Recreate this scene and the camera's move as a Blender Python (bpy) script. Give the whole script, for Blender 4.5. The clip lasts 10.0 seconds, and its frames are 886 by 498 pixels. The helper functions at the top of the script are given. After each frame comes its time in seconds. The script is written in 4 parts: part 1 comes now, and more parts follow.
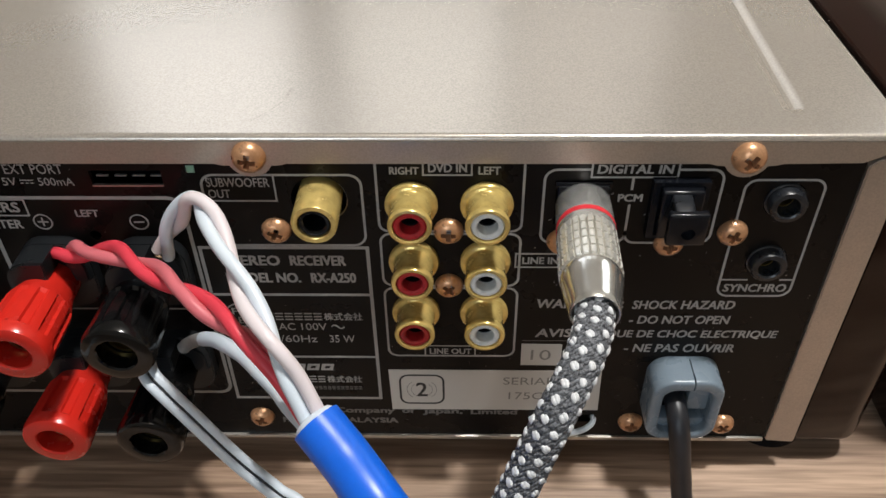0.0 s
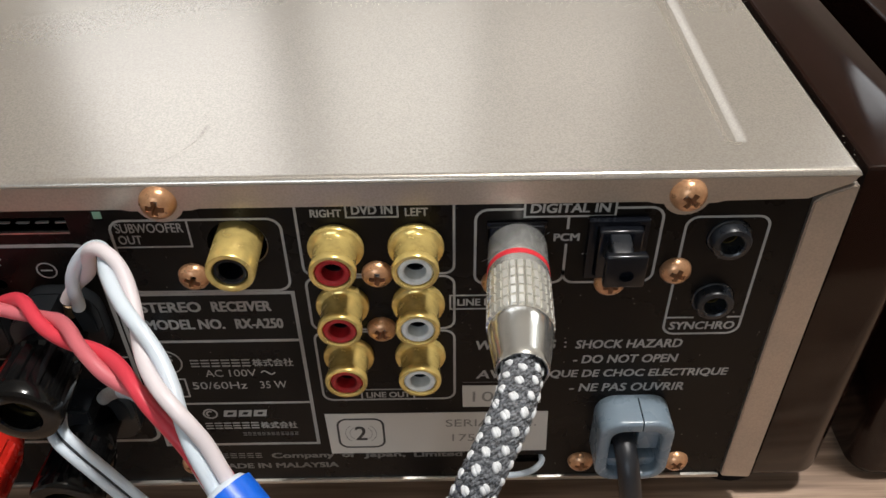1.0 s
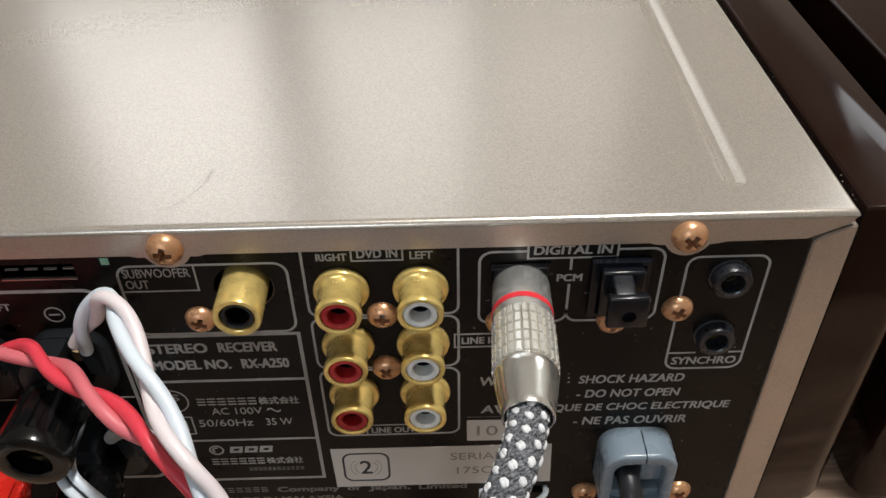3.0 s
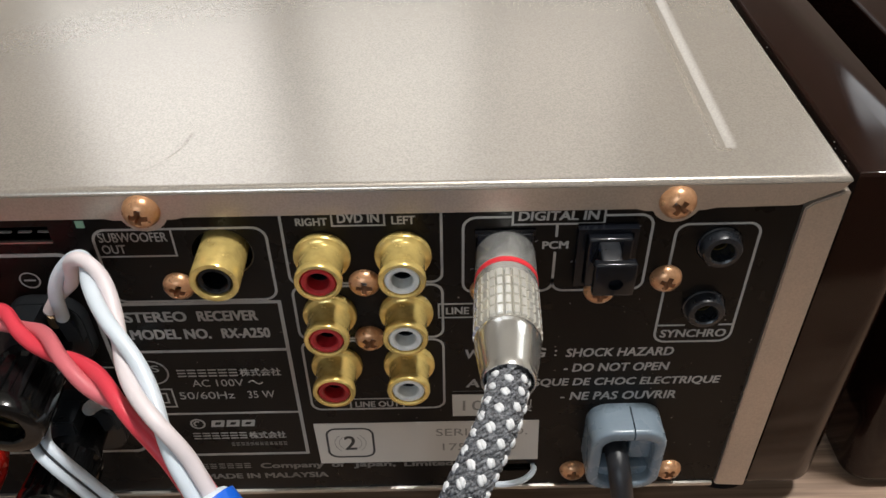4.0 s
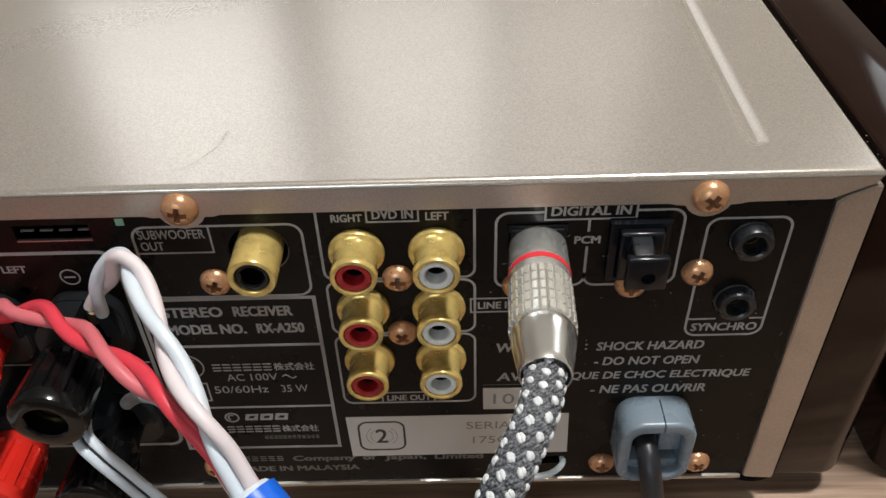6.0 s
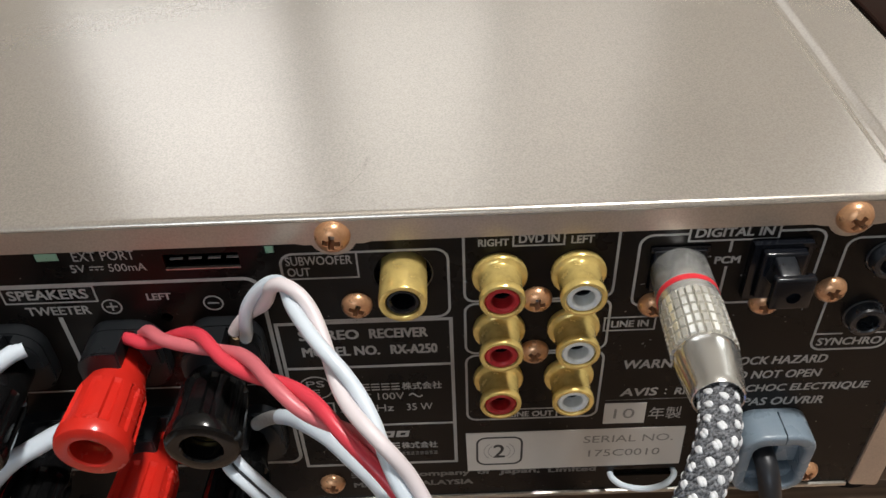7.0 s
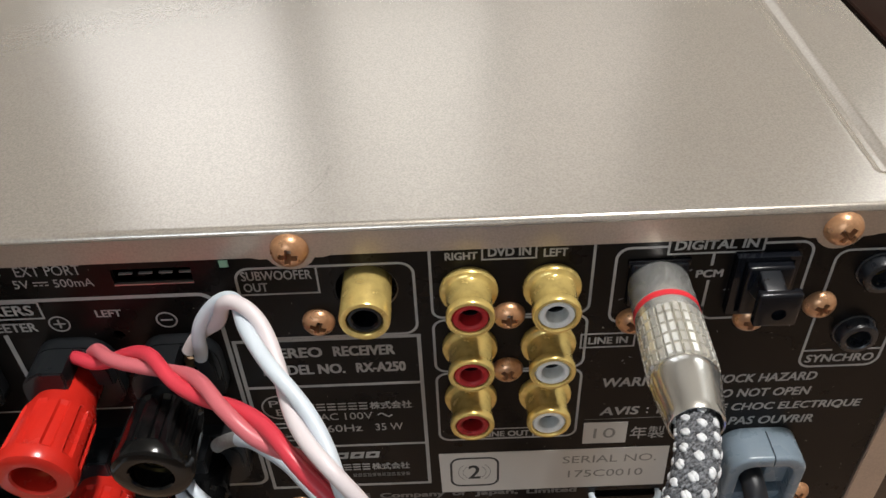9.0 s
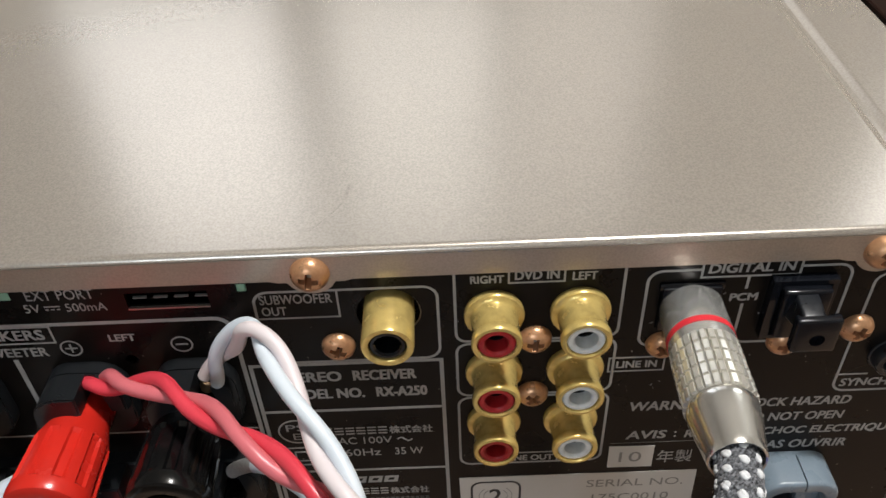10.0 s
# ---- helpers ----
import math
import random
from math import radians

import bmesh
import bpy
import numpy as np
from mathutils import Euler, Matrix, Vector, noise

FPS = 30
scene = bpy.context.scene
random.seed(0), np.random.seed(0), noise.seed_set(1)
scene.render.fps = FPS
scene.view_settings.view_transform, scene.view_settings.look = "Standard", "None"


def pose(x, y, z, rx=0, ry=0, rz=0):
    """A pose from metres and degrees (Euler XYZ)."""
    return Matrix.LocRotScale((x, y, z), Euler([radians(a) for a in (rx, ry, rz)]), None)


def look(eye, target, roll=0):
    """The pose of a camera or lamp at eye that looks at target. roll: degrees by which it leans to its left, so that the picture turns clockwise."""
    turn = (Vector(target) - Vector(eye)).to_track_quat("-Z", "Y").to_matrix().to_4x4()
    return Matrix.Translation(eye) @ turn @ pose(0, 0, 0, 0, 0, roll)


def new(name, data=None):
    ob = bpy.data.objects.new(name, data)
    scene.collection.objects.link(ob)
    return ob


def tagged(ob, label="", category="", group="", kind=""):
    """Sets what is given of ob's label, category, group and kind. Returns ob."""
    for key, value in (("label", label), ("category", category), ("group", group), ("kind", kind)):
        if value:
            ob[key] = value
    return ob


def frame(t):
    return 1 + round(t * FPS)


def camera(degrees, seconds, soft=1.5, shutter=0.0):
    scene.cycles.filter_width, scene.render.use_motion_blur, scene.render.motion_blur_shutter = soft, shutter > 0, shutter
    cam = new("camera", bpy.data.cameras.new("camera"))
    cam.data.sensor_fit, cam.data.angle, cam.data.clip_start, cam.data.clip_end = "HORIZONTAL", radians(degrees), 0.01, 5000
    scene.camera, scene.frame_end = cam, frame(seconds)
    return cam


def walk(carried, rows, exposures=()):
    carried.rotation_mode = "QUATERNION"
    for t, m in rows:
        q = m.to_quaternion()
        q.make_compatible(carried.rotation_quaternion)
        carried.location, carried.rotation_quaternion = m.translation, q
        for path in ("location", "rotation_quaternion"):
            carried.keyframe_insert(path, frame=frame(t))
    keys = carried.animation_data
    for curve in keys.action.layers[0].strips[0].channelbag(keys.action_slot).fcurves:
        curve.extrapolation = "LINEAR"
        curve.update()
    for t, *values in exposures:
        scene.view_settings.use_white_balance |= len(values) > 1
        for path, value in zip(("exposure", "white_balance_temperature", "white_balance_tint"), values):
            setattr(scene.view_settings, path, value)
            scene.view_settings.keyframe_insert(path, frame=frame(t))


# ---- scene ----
cam = camera(56.5, 10.0)
PATH = [
    (0, (-0.00419, -0.13266, 0.17441), (-0.00850, 0.02099, 0.04645), -0.88),
    (0.5, (0.00332, -0.12514, 0.16992), (0.00179, 0.02829, 0.04164), -0.74),
    (1, (0.00607, -0.12013, 0.17501), (0.00611, 0.03345, 0.04689), -0.87),
    (1.5, (0.00607, -0.11848, 0.17755), (0.00659, 0.03506, 0.04938), -1.07),
    (2, (0.00407, -0.11668, 0.17358), (0.00511, 0.03705, 0.04565), -1.18),
    (2.5, (0.00568, -0.11723, 0.17846), (0.00693, 0.03694, 0.05106), -1.13),
    (2.7, (0.00522, -0.11681, 0.18161), (0.00612, 0.03734, 0.05419), -1.26),
    (3.8, (0.00447, -0.11783, 0.17889), (0.00513, 0.03666, 0.05187), -0.98),
    (4, (0.00821, -0.11831, 0.17456), (0.00854, 0.03584, 0.04714), -1.00),
    (4.5, (0.00727, -0.11981, 0.17466), (0.00684, 0.03426, 0.04713), -1.01),
    (5, (0.00592, -0.11969, 0.17309), (0.00506, 0.03418, 0.04532), -1.04),
    (6.3, (0.00342, -0.11888, 0.17944), (0.00033, 0.03420, 0.05077), -2.38),
    (6.5, (-0.00460, -0.11768, 0.18209), (-0.00698, 0.03553, 0.05355), -2.38),
    (7, (-0.02347, -0.11752, 0.18235), (-0.02511, 0.03495, 0.05292), -2.56),
    (7.5, (-0.02253, -0.11580, 0.17500), (-0.02384, 0.03670, 0.04560), -2.66),
    (8, (-0.01860, -0.11338, 0.17590), (-0.02025, 0.03951, 0.04697), -2.72),
    (8.5, (-0.01752, -0.11015, 0.17707), (-0.01903, 0.04265, 0.04803), -2.63),
    (9, (-0.01741, -0.10964, 0.17807), (-0.01880, 0.04316, 0.04904), -2.61),
    (9.5, (-0.01919, -0.10678, 0.17647), (-0.02067, 0.04596, 0.04736), -2.64),
    (10, (-0.02119, -0.10320, 0.17813), (-0.02313, 0.04951, 0.04898), -2.78),
]
walk(cam, [(t, look(eye, target, roll)) for t, eye, target, roll in PATH])
# ---- light and room tone ----
world = bpy.data.worlds.new("room_world")
world.use_nodes = True
world.node_tree.nodes["Background"].inputs[0].default_value = (0.9, 0.93, 1.0, 1)
world.node_tree.nodes["Background"].inputs[1].default_value = 0.02
scene.world = world


def area_lamp(name, m, sx, sy, watts, colour):
    data = bpy.data.lights.new(name, "AREA")
    data.shape, data.size, data.size_y, data.energy, data.color = "RECTANGLE", sx, sy, watts, colour
    ob = new(name, data)
    ob.matrix_world = m
    return ob


area_lamp("ceiling_lamp_light", look((0.28, -0.05, 1.34), (0.28, -0.05, 0.0)), 0.09, 0.09, 17.2, (1.0, 0.98, 0.955))
area_lamp("ceiling_lamp_uplight", look((0.28, -0.05, 1.38), (0.28, -0.05, 3.0)), 0.30, 0.30, 7.5, (1.0, 0.98, 0.955))
# daylight in the window openings
area_lamp("window_light_left", look((-0.66, 1.72, 1.17), (-0.66, 0.0, 1.17)), 0.50, 0.82, 1.6, (0.90, 0.94, 1.0))
area_lamp("window_light_middle", look((-0.10, 1.72, 1.17), (-0.10, 0.0, 1.17)), 0.39, 0.82, 0.76, (0.93, 0.97, 1.0))
area_lamp("window_light_sheer", look((0.32, 1.72, 1.17), (0.32, 0.0, 1.17)), 0.36, 0.82, 0.2, (1.0, 0.97, 0.93))
area_lamp("window_light_right", look((1.60, 1.72, 1.48), (1.60, 0.0, 1.48)), 0.84, 0.72, 5.2, (0.93, 0.97, 1.0))
area_lamp("south_window_light", look((-0.55, -2.17, 0.95), (-0.55, 0.0, 0.95)), 0.9, 0.8, 11.5, (0.74, 0.87, 1.0))

# ---- materials ----
MM = 0.001


def material(name, colour, rough=0.5, metal=0.0, grain=0.0, grain_size=1.0, blotch=0.0, blotch_size=10.0, bump=0.0,
             rough_var=0.0, stretch=(1, 1, 1), second=None, coat=0.0, coat_rough=0.08, transmission=0.0, spec=0.5, random_tint=0.0):
    """A procedural surface: grain and blotches at their sizes in millimetres."""
    mat = bpy.data.materials.new(name)
    mat.use_nodes = True
    nt = mat.node_tree
    bsdf = nt.nodes["Principled BSDF"]
    bsdf.inputs["Roughness"].default_value = rough
    bsdf.inputs["Metallic"].default_value = metal
    bsdf.inputs["Specular IOR Level"].default_value = spec
    bsdf.inputs["Coat Weight"].default_value = coat
    bsdf.inputs["Coat Roughness"].default_value = coat_rough
    bsdf.inputs["Transmission Weight"].default_value = transmission
    coords = nt.nodes.new("ShaderNodeTexCoord")
    mapping = nt.nodes.new("ShaderNodeMapping")
    mapping.inputs["Scale"].default_value = stretch
    nt.links.new(coords.outputs["Object"], mapping.inputs[0])

    def noise_node(size, detail):
        n = nt.nodes.new("ShaderNodeTexNoise")
        n.inputs["Scale"].default_value = 1000.0 / size
        n.inputs["Detail"].default_value = detail
        nt.links.new(mapping.outputs[0], n.inputs["Vector"])
        return n

    def mixed(a, b, fac):
        m = nt.nodes.new("ShaderNodeMix")
        m.data_type = "RGBA"
        for socket, value in ((m.inputs[6], a), (m.inputs[7], b), (m.inputs[0], fac)):
            if isinstance(value, bpy.types.NodeSocket):
                nt.links.new(value, socket)
            else:
                socket.default_value = value
        return m.outputs[2]

    def ramp(source, low, high, a, b):
        r = nt.nodes.new("ShaderNodeMapRange")
        nt.links.new(source, r.inputs[0])
        for k, v in enumerate((low, high, a, b)):
            r.inputs[k + 1].default_value = v
        return r.outputs[0]

    base = (*colour, 1)
    dark = (*(second or tuple(c * 0.45 for c in colour)), 1)
    out = base
    g = noise_node(grain_size, 3.0)
    b = noise_node(blotch_size, 4.0)
    if blotch:
        out = mixed(out, dark, ramp(b.outputs[0], 0.42, 0.70, 0.0, blotch))
    if grain:
        out = mixed(out, dark, ramp(g.outputs[0], 0.35, 0.68, 0.0, grain))
    if random_tint:
        info = nt.nodes.new("ShaderNodeObjectInfo")
        out = mixed(out, dark, ramp(info.outputs["Random"], 0.0, 1.0, 0.0, random_tint))
    if isinstance(out, bpy.types.NodeSocket):
        nt.links.new(out, bsdf.inputs["Base Color"])
    else:
        bsdf.inputs["Base Color"].default_value = out
    if rough_var:
        nt.links.new(ramp(b.outputs[0], 0.3, 0.7, max(rough - rough_var, 0.03), rough + rough_var), bsdf.inputs["Roughness"])
    if bump:
        bp = nt.nodes.new("ShaderNodeBump")
        bp.inputs["Strength"].default_value = 1.0
        bp.inputs["Distance"].default_value = bump * MM
        nt.links.new(g.outputs[0], bp.inputs["Height"])
        nt.links.new(bp.outputs[0], bsdf.inputs["Normal"])
    return mat


CHAMPAGNE = material("champagne_metallic_paint", (0.645, 0.59, 0.522), 0.22, 0.68, 0.40, 0.42, 0.05, 30, 0.002, 0.0)
# Same champagne paint, darkened: the upright faces' shade is in the colour.
CHAMPAGNE_SHADED = material("champagne_paint_shaded", (0.52, 0.445, 0.375), 0.36, 0.6, 0.25, 0.4, 0.1, 9, 0.004, 0.04)
STEEL = material("zinc_plated_steel", (0.52, 0.50, 0.46), 0.38, 0.9, 0.2, 0.6, 0.25, 7, 0.003, 0.08)
PANEL = material("satin_black_panel_paint", (0.0068, 0.0055, 0.0048), 0.30, 0.0, 0.25, 0.25, 0.4, 14, 0.003, 0.07, second=(0.0105, 0.0086, 0.0074), spec=0.15)
PRINT = material("grey_white_screen_print", (0.41, 0.40, 0.385), 0.55, 0, 0.25, 0.5, 0.35, 6, 0)
PRINT_FAINT = material("worn_grey_screen_print", (0.19, 0.185, 0.175), 0.55, 0, 0.3, 0.5, 0.4, 5, 0)
GOLD = material("gold_plating", (0.97, 0.73, 0.25), 0.20, 0.54, 0.12, 0.4, 0.48, 2.2, 0.002, 0.10, second=(0.30, 0.22, 0.08), random_tint=0.14)
COPPER = material("copper_plated_steel", (0.67, 0.38, 0.21), 0.33, 0.52, 0.28, 0.5, 0.5, 2.2, 0.004, 0.08, second=(0.38, 0.17, 0.07), random_tint=0.35)
RED_PLASTIC = material("red_jack_plastic", (0.50, 0.022, 0.028), 0.35, 0, 0.1, 0.5, 0.2, 2, 0.001)
WHITE_PLASTIC = material("white_jack_plastic", (0.84, 0.86, 0.84), 0.35, 0, 0.1, 0.5, 0.25, 2, 0.001, second=(0.45, 0.44, 0.38))
BLACK_PLASTIC = material("black_plastic", (0.004, 0.0045, 0.006), 0.24, 0, 0.3, 0.5, 0.4, 4, 0.002, 0.05, second=(0.010, 0.0105, 0.013), spec=0.32)
GLOSS_BLACK = material("glossy_black_socket_plastic", (0.006, 0.007, 0.010), 0.17, 0, 0.3, 0.4, 0.3, 3, 0.002, 0.04, second=(0.010, 0.011, 0.013), spec=0.36)
JACK_PLASTIC = material("scuffed_blue_black_plastic", (0.010, 0.0115, 0.0145), 0.30, 0, 0.5, 0.5, 0.4, 2, 0.005, 0.06, second=(0.024, 0.027, 0.032))
HOOD_PLASTIC = material("dark_grey_hood_plastic", (0.010, 0.0115, 0.013), 0.32, 0, 0.3, 0.3, 0.4, 4, 0.003, 0.05, second=(0.014, 0.015, 0.017), spec=0.36)
KNOB_RED = material("glossy_red_knob_plastic", (0.58, 0.022, 0.013), 0.24, 0, 0.1, 0.6, 0.3, 5, 0.002, 0.06, second=(0.45, 0.018, 0.014))
KNOB_BLACK = material("glossy_black_knob_plastic", (0.004, 0.004, 0.0042), 0.13, 0, 0.2, 0.6, 0.3, 4, 0.003, 0.05, spec=0.36, second=(0.008, 0.008, 0.008))
GREY_PLASTIC = material("blue_grey_bushing_plastic", (0.19, 0.24, 0.285), 0.28, 0, 0.2, 0.5, 0.35, 5, 0.003, 0.06, second=(0.14, 0.18, 0.22))
CORD = material("black_cord_rubber", (0.011, 0.012, 0.015), 0.42, 0, 0.3, 0.4, 0.3, 5, 0.004, 0.08, second=(0.022, 0.023, 0.027))
WIRE_WHITE = material("white_wire_insulation", (0.61, 0.68, 0.75), 0.36, 0, 0.08, 0.6, 0.15, 8, 0.002, 0.05, second=(0.62, 0.60, 0.56))
WIRE_PALE = material("pinkish_white_insulation", (0.69, 0.62, 0.63), 0.38, 0, 0.08, 0.6, 0.2, 8, 0.002, 0.05, second=(0.66, 0.58, 0.59))
WIRE_RED = material("red_wire_insulation", (0.66, 0.050, 0.075), 0.36, 0, 0.1, 0.6, 0.2, 8, 0.002, 0.05, second=(0.5, 0.03, 0.05))
WIRE_PINK = material("translucent_pink_insulation", (0.60, 0.145, 0.165), 0.36, 0, 0.1, 0.6, 0.25, 8, 0.002, 0.05, second=(0.56, 0.12, 0.15))
WIRE_DULL = material("bared_dull_wire_end", (0.36, 0.36, 0.35), 0.5, 0, 0.3, 0.5, 0.4, 2, 0.01)
BLUE_SLEEVE = material("bright_blue_heatshrink", (0.004, 0.125, 0.70), 0.34, 0, 0.12, 0.6, 0.2, 10, 0.004, 0.06, second=(0.008, 0.09, 0.48))
BRASS = material("tarnished_brass", (0.45, 0.33, 0.12), 0.35, 1.0, 0.3, 0.5, 0.6, 2, 0.004, 0.1)
STRANDS = material("tarnished_copper_strands", (0.16, 0.10, 0.05), 0.5, 0.6, 0.5, 0.4, 0.5, 1.5, 0.02)
NICKEL = material("satin_nickel", (0.86, 0.85, 0.81), 0.19, 0.92, 0.06, 0.5, 0.08, 6, 0.0, 0.0, second=(0.40, 0.38, 0.34))
NICKEL_MATT = material("brushed_nickel_grip", (0.86, 0.84, 0.77), 0.24, 0.66, 0.1, 0.4, 0.12, 5, 0.0, 0.0, second=(0.42, 0.41, 0.37))
NICKEL_COLLAR = material("satin_nickel_collar", (0.80, 0.80, 0.77), 0.27, 0.80, 0.1, 0.4, 0.12, 5, 0.0, 0.0, second=(0.45, 0.44, 0.41))
# Nickel darkened so its colour holds the shade between the grip's studs.
NICKEL_SHADED = material("shaded_nickel_groove", (0.46, 0.44, 0.39), 0.32, 0.8, 0.2, 0.4, 0.2, 5, 0.0, 0.0, second=(0.16, 0.15, 0.13))
RING_RED = material("red_ring_lacquer", (0.72, 0.035, 0.05), 0.35, 0, 0.1, 0.6, 0.1, 3, 0)
YARN_WHITE = material("white_braid_yarn", (0.72, 0.73, 0.74), 0.75, 0, 0.45, 0.35, 0.2, 2, 0.03, second=(0.45, 0.46, 0.48))
YARN_DARK = material("speckled_dark_braid_yarn", (0.014, 0.014, 0.016), 0.7, 0, 0.9, 0.42, 0.1, 2, 0.03, second=(0.24, 0.25, 0.27))
STICKER = material("white_paper_sticker", (0.60, 0.58, 0.54), 0.42, 0, 0.08, 0.5, 0.2, 14, 0.001, 0.05, second=(0.50, 0.48, 0.44))
INK = material("black_sticker_ink", (0.03, 0.03, 0.03), 0.5, 0, 0.3, 0.4, 0.2, 2, 0)
INK_GREY = material("faded_grey_ink", (0.29, 0.28, 0.26), 0.55, 0, 0.5, 0.4, 0.3, 2, 0)
GREEN_BOARD = material("green_circuit_board", (0.24, 0.46, 0.32), 0.35, 0, 0.35, 0.6, 0.5, 2, 0.01, second=(0.28, 0.42, 0.30))
DARK_WOOD = material("glossy_dark_brown_lacquer", (0.014, 0.0050, 0.0032), 0.10, 0, 0.35, 3.0, 0.4, 22, 0.0, 0.0, stretch=(1, 0.12, 1), second=(0.008, 0.0036, 0.0026), spec=0.26)
SCRATCH = material("dark_scuff", (0.56, 0.51, 0.45), 0.27, 0.66, 0.5, 0.5, 0.3, 2, 0)
DUST = material("pale_dust", (0.20, 0.18, 0.155), 0.9, 0, 0.3, 0.4, 0.3, 2, 0)
LINT = material("grey_lint", (0.40, 0.40, 0.41), 0.9, 0, 0.3, 0.4, 0.3, 2, 0)
TABLE_WOOD = material("brown_wood_laminate", (0.50, 0.345, 0.24), 0.42, 0, 0.75, 1.5, 0.8, 9, 0.03, 0.08, stretch=(0.05, 1, 1), second=(0.12, 0.068, 0.04))
WALL_PAINT = material("warm_white_wall_paint", (0.72, 0.68, 0.61), 0.8, 0, 0.1, 3, 0.1, 300, 0.05)
FLOOR_WOOD = material("brown_floor_boards", (0.24, 0.15, 0.09), 0.45, 0, 0.4, 5, 0.4, 90, 0.02, stretch=(0.1, 1, 1))
FRAME_GREY = material("grey_window_frame", (0.30, 0.30, 0.30), 0.5, 0, 0.1, 3, 0.1, 50, 0)


def glow(name, colour, strength):
    mat = bpy.data.materials.new(name)
    mat.use_nodes = True
    bsdf = mat.node_tree.nodes["Principled BSDF"]
    bsdf.inputs["Base Color"].default_value = (0.8, 0.8, 0.8, 1)
    bsdf.inputs["Emission Color"].default_value = (*colour, 1)
    bsdf.inputs["Emission Strength"].default_value = strength
    return mat


LAMP_GLOW = glow("lit_lamp_diffuser", (1.0, 0.93, 0.84), 6.0)
SKY_GLOW = glow("bright_curtain_daylight", (0.95, 0.97, 1.0), 0.25)

# ---- shape helpers (millimetres) ----


def finish(bm, mat, name, smooth=True, angle=35):
    bmesh.ops.recalc_face_normals(bm, faces=bm.faces)
    bm.transform(Matrix.Scale(MM, 4))
    me = bpy.data.meshes.new(name)
    bm.to_mesh(me)
    bm.free()
    me.materials.append(mat)
    if smooth:
        me.polygons.foreach_set("use_smooth", [True] * len(me.polygons))
        me.set_sharp_from_angle(angle=radians(angle))
    return me


def thing(name, label, category, base, group="", kind=""):
    ob = new(name)
    ob.empty_display_size = 0.01
    ob.location = [c * MM for c in base]
    return tagged(ob, label, category, group, kind)


def part(name, bm, mat, parent, label="", smooth=True, angle=35):
    ob = new(name, finish(bm, mat, name, smooth, angle))
    if parent:
        ob.parent = parent
        top = parent
        while top.parent:
            top = top.parent
        if parent.parent is None:
            ob.matrix_parent_inverse = Matrix.Translation(-Vector(top.location))
    if label:
        ob["label"] = label
    return ob


def piece(name, me, parent, x, y, z, ry=0.0):
    """An object of its own on a shared mesh, set at a place in millimetres."""
    ob = new(name, me)
    ob.parent = parent
    top = parent
    while top.parent:
        top = top.parent
    if parent.parent is None:
        ob.matrix_parent_inverse = Matrix.Translation(-Vector(top.location))
    ob.matrix_basis = pose(x * MM, y * MM, z * MM, 0, ry, 0)
    return ob


def add_box(bm, x0, x1, y0, y1, z0, z1, bevel=0.0, seg=2):
    made = bmesh.ops.create_cube(bm, size=1.0)["verts"]
    for v in made:
        v.co = Vector(((x0 + x1) / 2 + v.co.x * (x1 - x0), (y0 + y1) / 2 + v.co.y * (y1 - y0), (z0 + z1) / 2 + v.co.z * (z1 - z0)))
    if bevel:
        edges = list({e for v in made for e in v.link_edges})
        bmesh.ops.bevel(bm, geom=edges, offset=bevel, segments=seg, profile=0.5, affect="EDGES")
    return bm


def box(x0, x1, y0, y1, z0, z1, bevel=0.0, seg=2):
    return add_box(bmesh.new(), x0, x1, y0, y1, z0, z1, bevel, seg)


def add_lathe(bm, profile, x=0.0, z=0.0, y=0.0, seg=40, shape=None):
    """Turns a profile of (radius, distance out of the panel) round an axis that points at the viewer."""
    rings = []
    for r, d in profile:
        if r < 1e-4:
            rings.append([bm.verts.new((x, y - d, z))])
            continue
        ring = []
        for k in range(seg):
            a = 2 * math.pi * k / seg
            rr = shape(r, d, a) if shape else r
            ring.append(bm.verts.new((x + rr * math.cos(a), y - d, z + rr * math.sin(a))))
        rings.append(ring)
    for a, b in zip(rings[:-1], rings[1:]):
        for k in range(seg):
            n = (k + 1) % seg
            quad = [a[k % len(a)], a[n % len(a)], b[n % len(b)], b[k % len(b)]]
            quad = [v for i, v in enumerate(quad) if v not in quad[:i]]
            if len(quad) > 2:
                bm.faces.new(quad)
    return bm


def lathe(profile, x=0.0, z=0.0, y=0.0, seg=40, shape=None):
    return add_lathe(bmesh.new(), profile, x, z, y, seg, shape)


def smooth_path(points, step=1.0):
    """A Catmull-Rom line through the points, sampled at about step millimetres."""
    p = [Vector(q) for q in points]
    p = [p[0] * 2 - p[1]] + p + [p[-1] * 2 - p[-2]]
    out = []
    for a, b, c, d in zip(p[:-3], p[1:-2], p[2:-1], p[3:]):
        n = max(2, int((c - b).length / step))
        for k in range(n):
            t = k / n
            out.append(0.5 * (2 * b + (c - a) * t + (2 * a - 5 * b + 4 * c - d) * t * t + (3 * b - a - 3 * c + d) * t ** 3))
    out.append(p[-2])
    return out


def frames_along(path):
    tangents = [(path[min(k + 1, len(path) - 1)] - path[max(k - 1, 0)]).normalized() for k in range(len(path))]
    side = tangents[0].cross(Vector((0.13, 0.2, 1))).normalized()
    sides = []
    for t in tangents:
        side = (side - t * side.dot(t)).normalized()
        sides.append((side.copy(), t.cross(side)))
    return tangents, sides


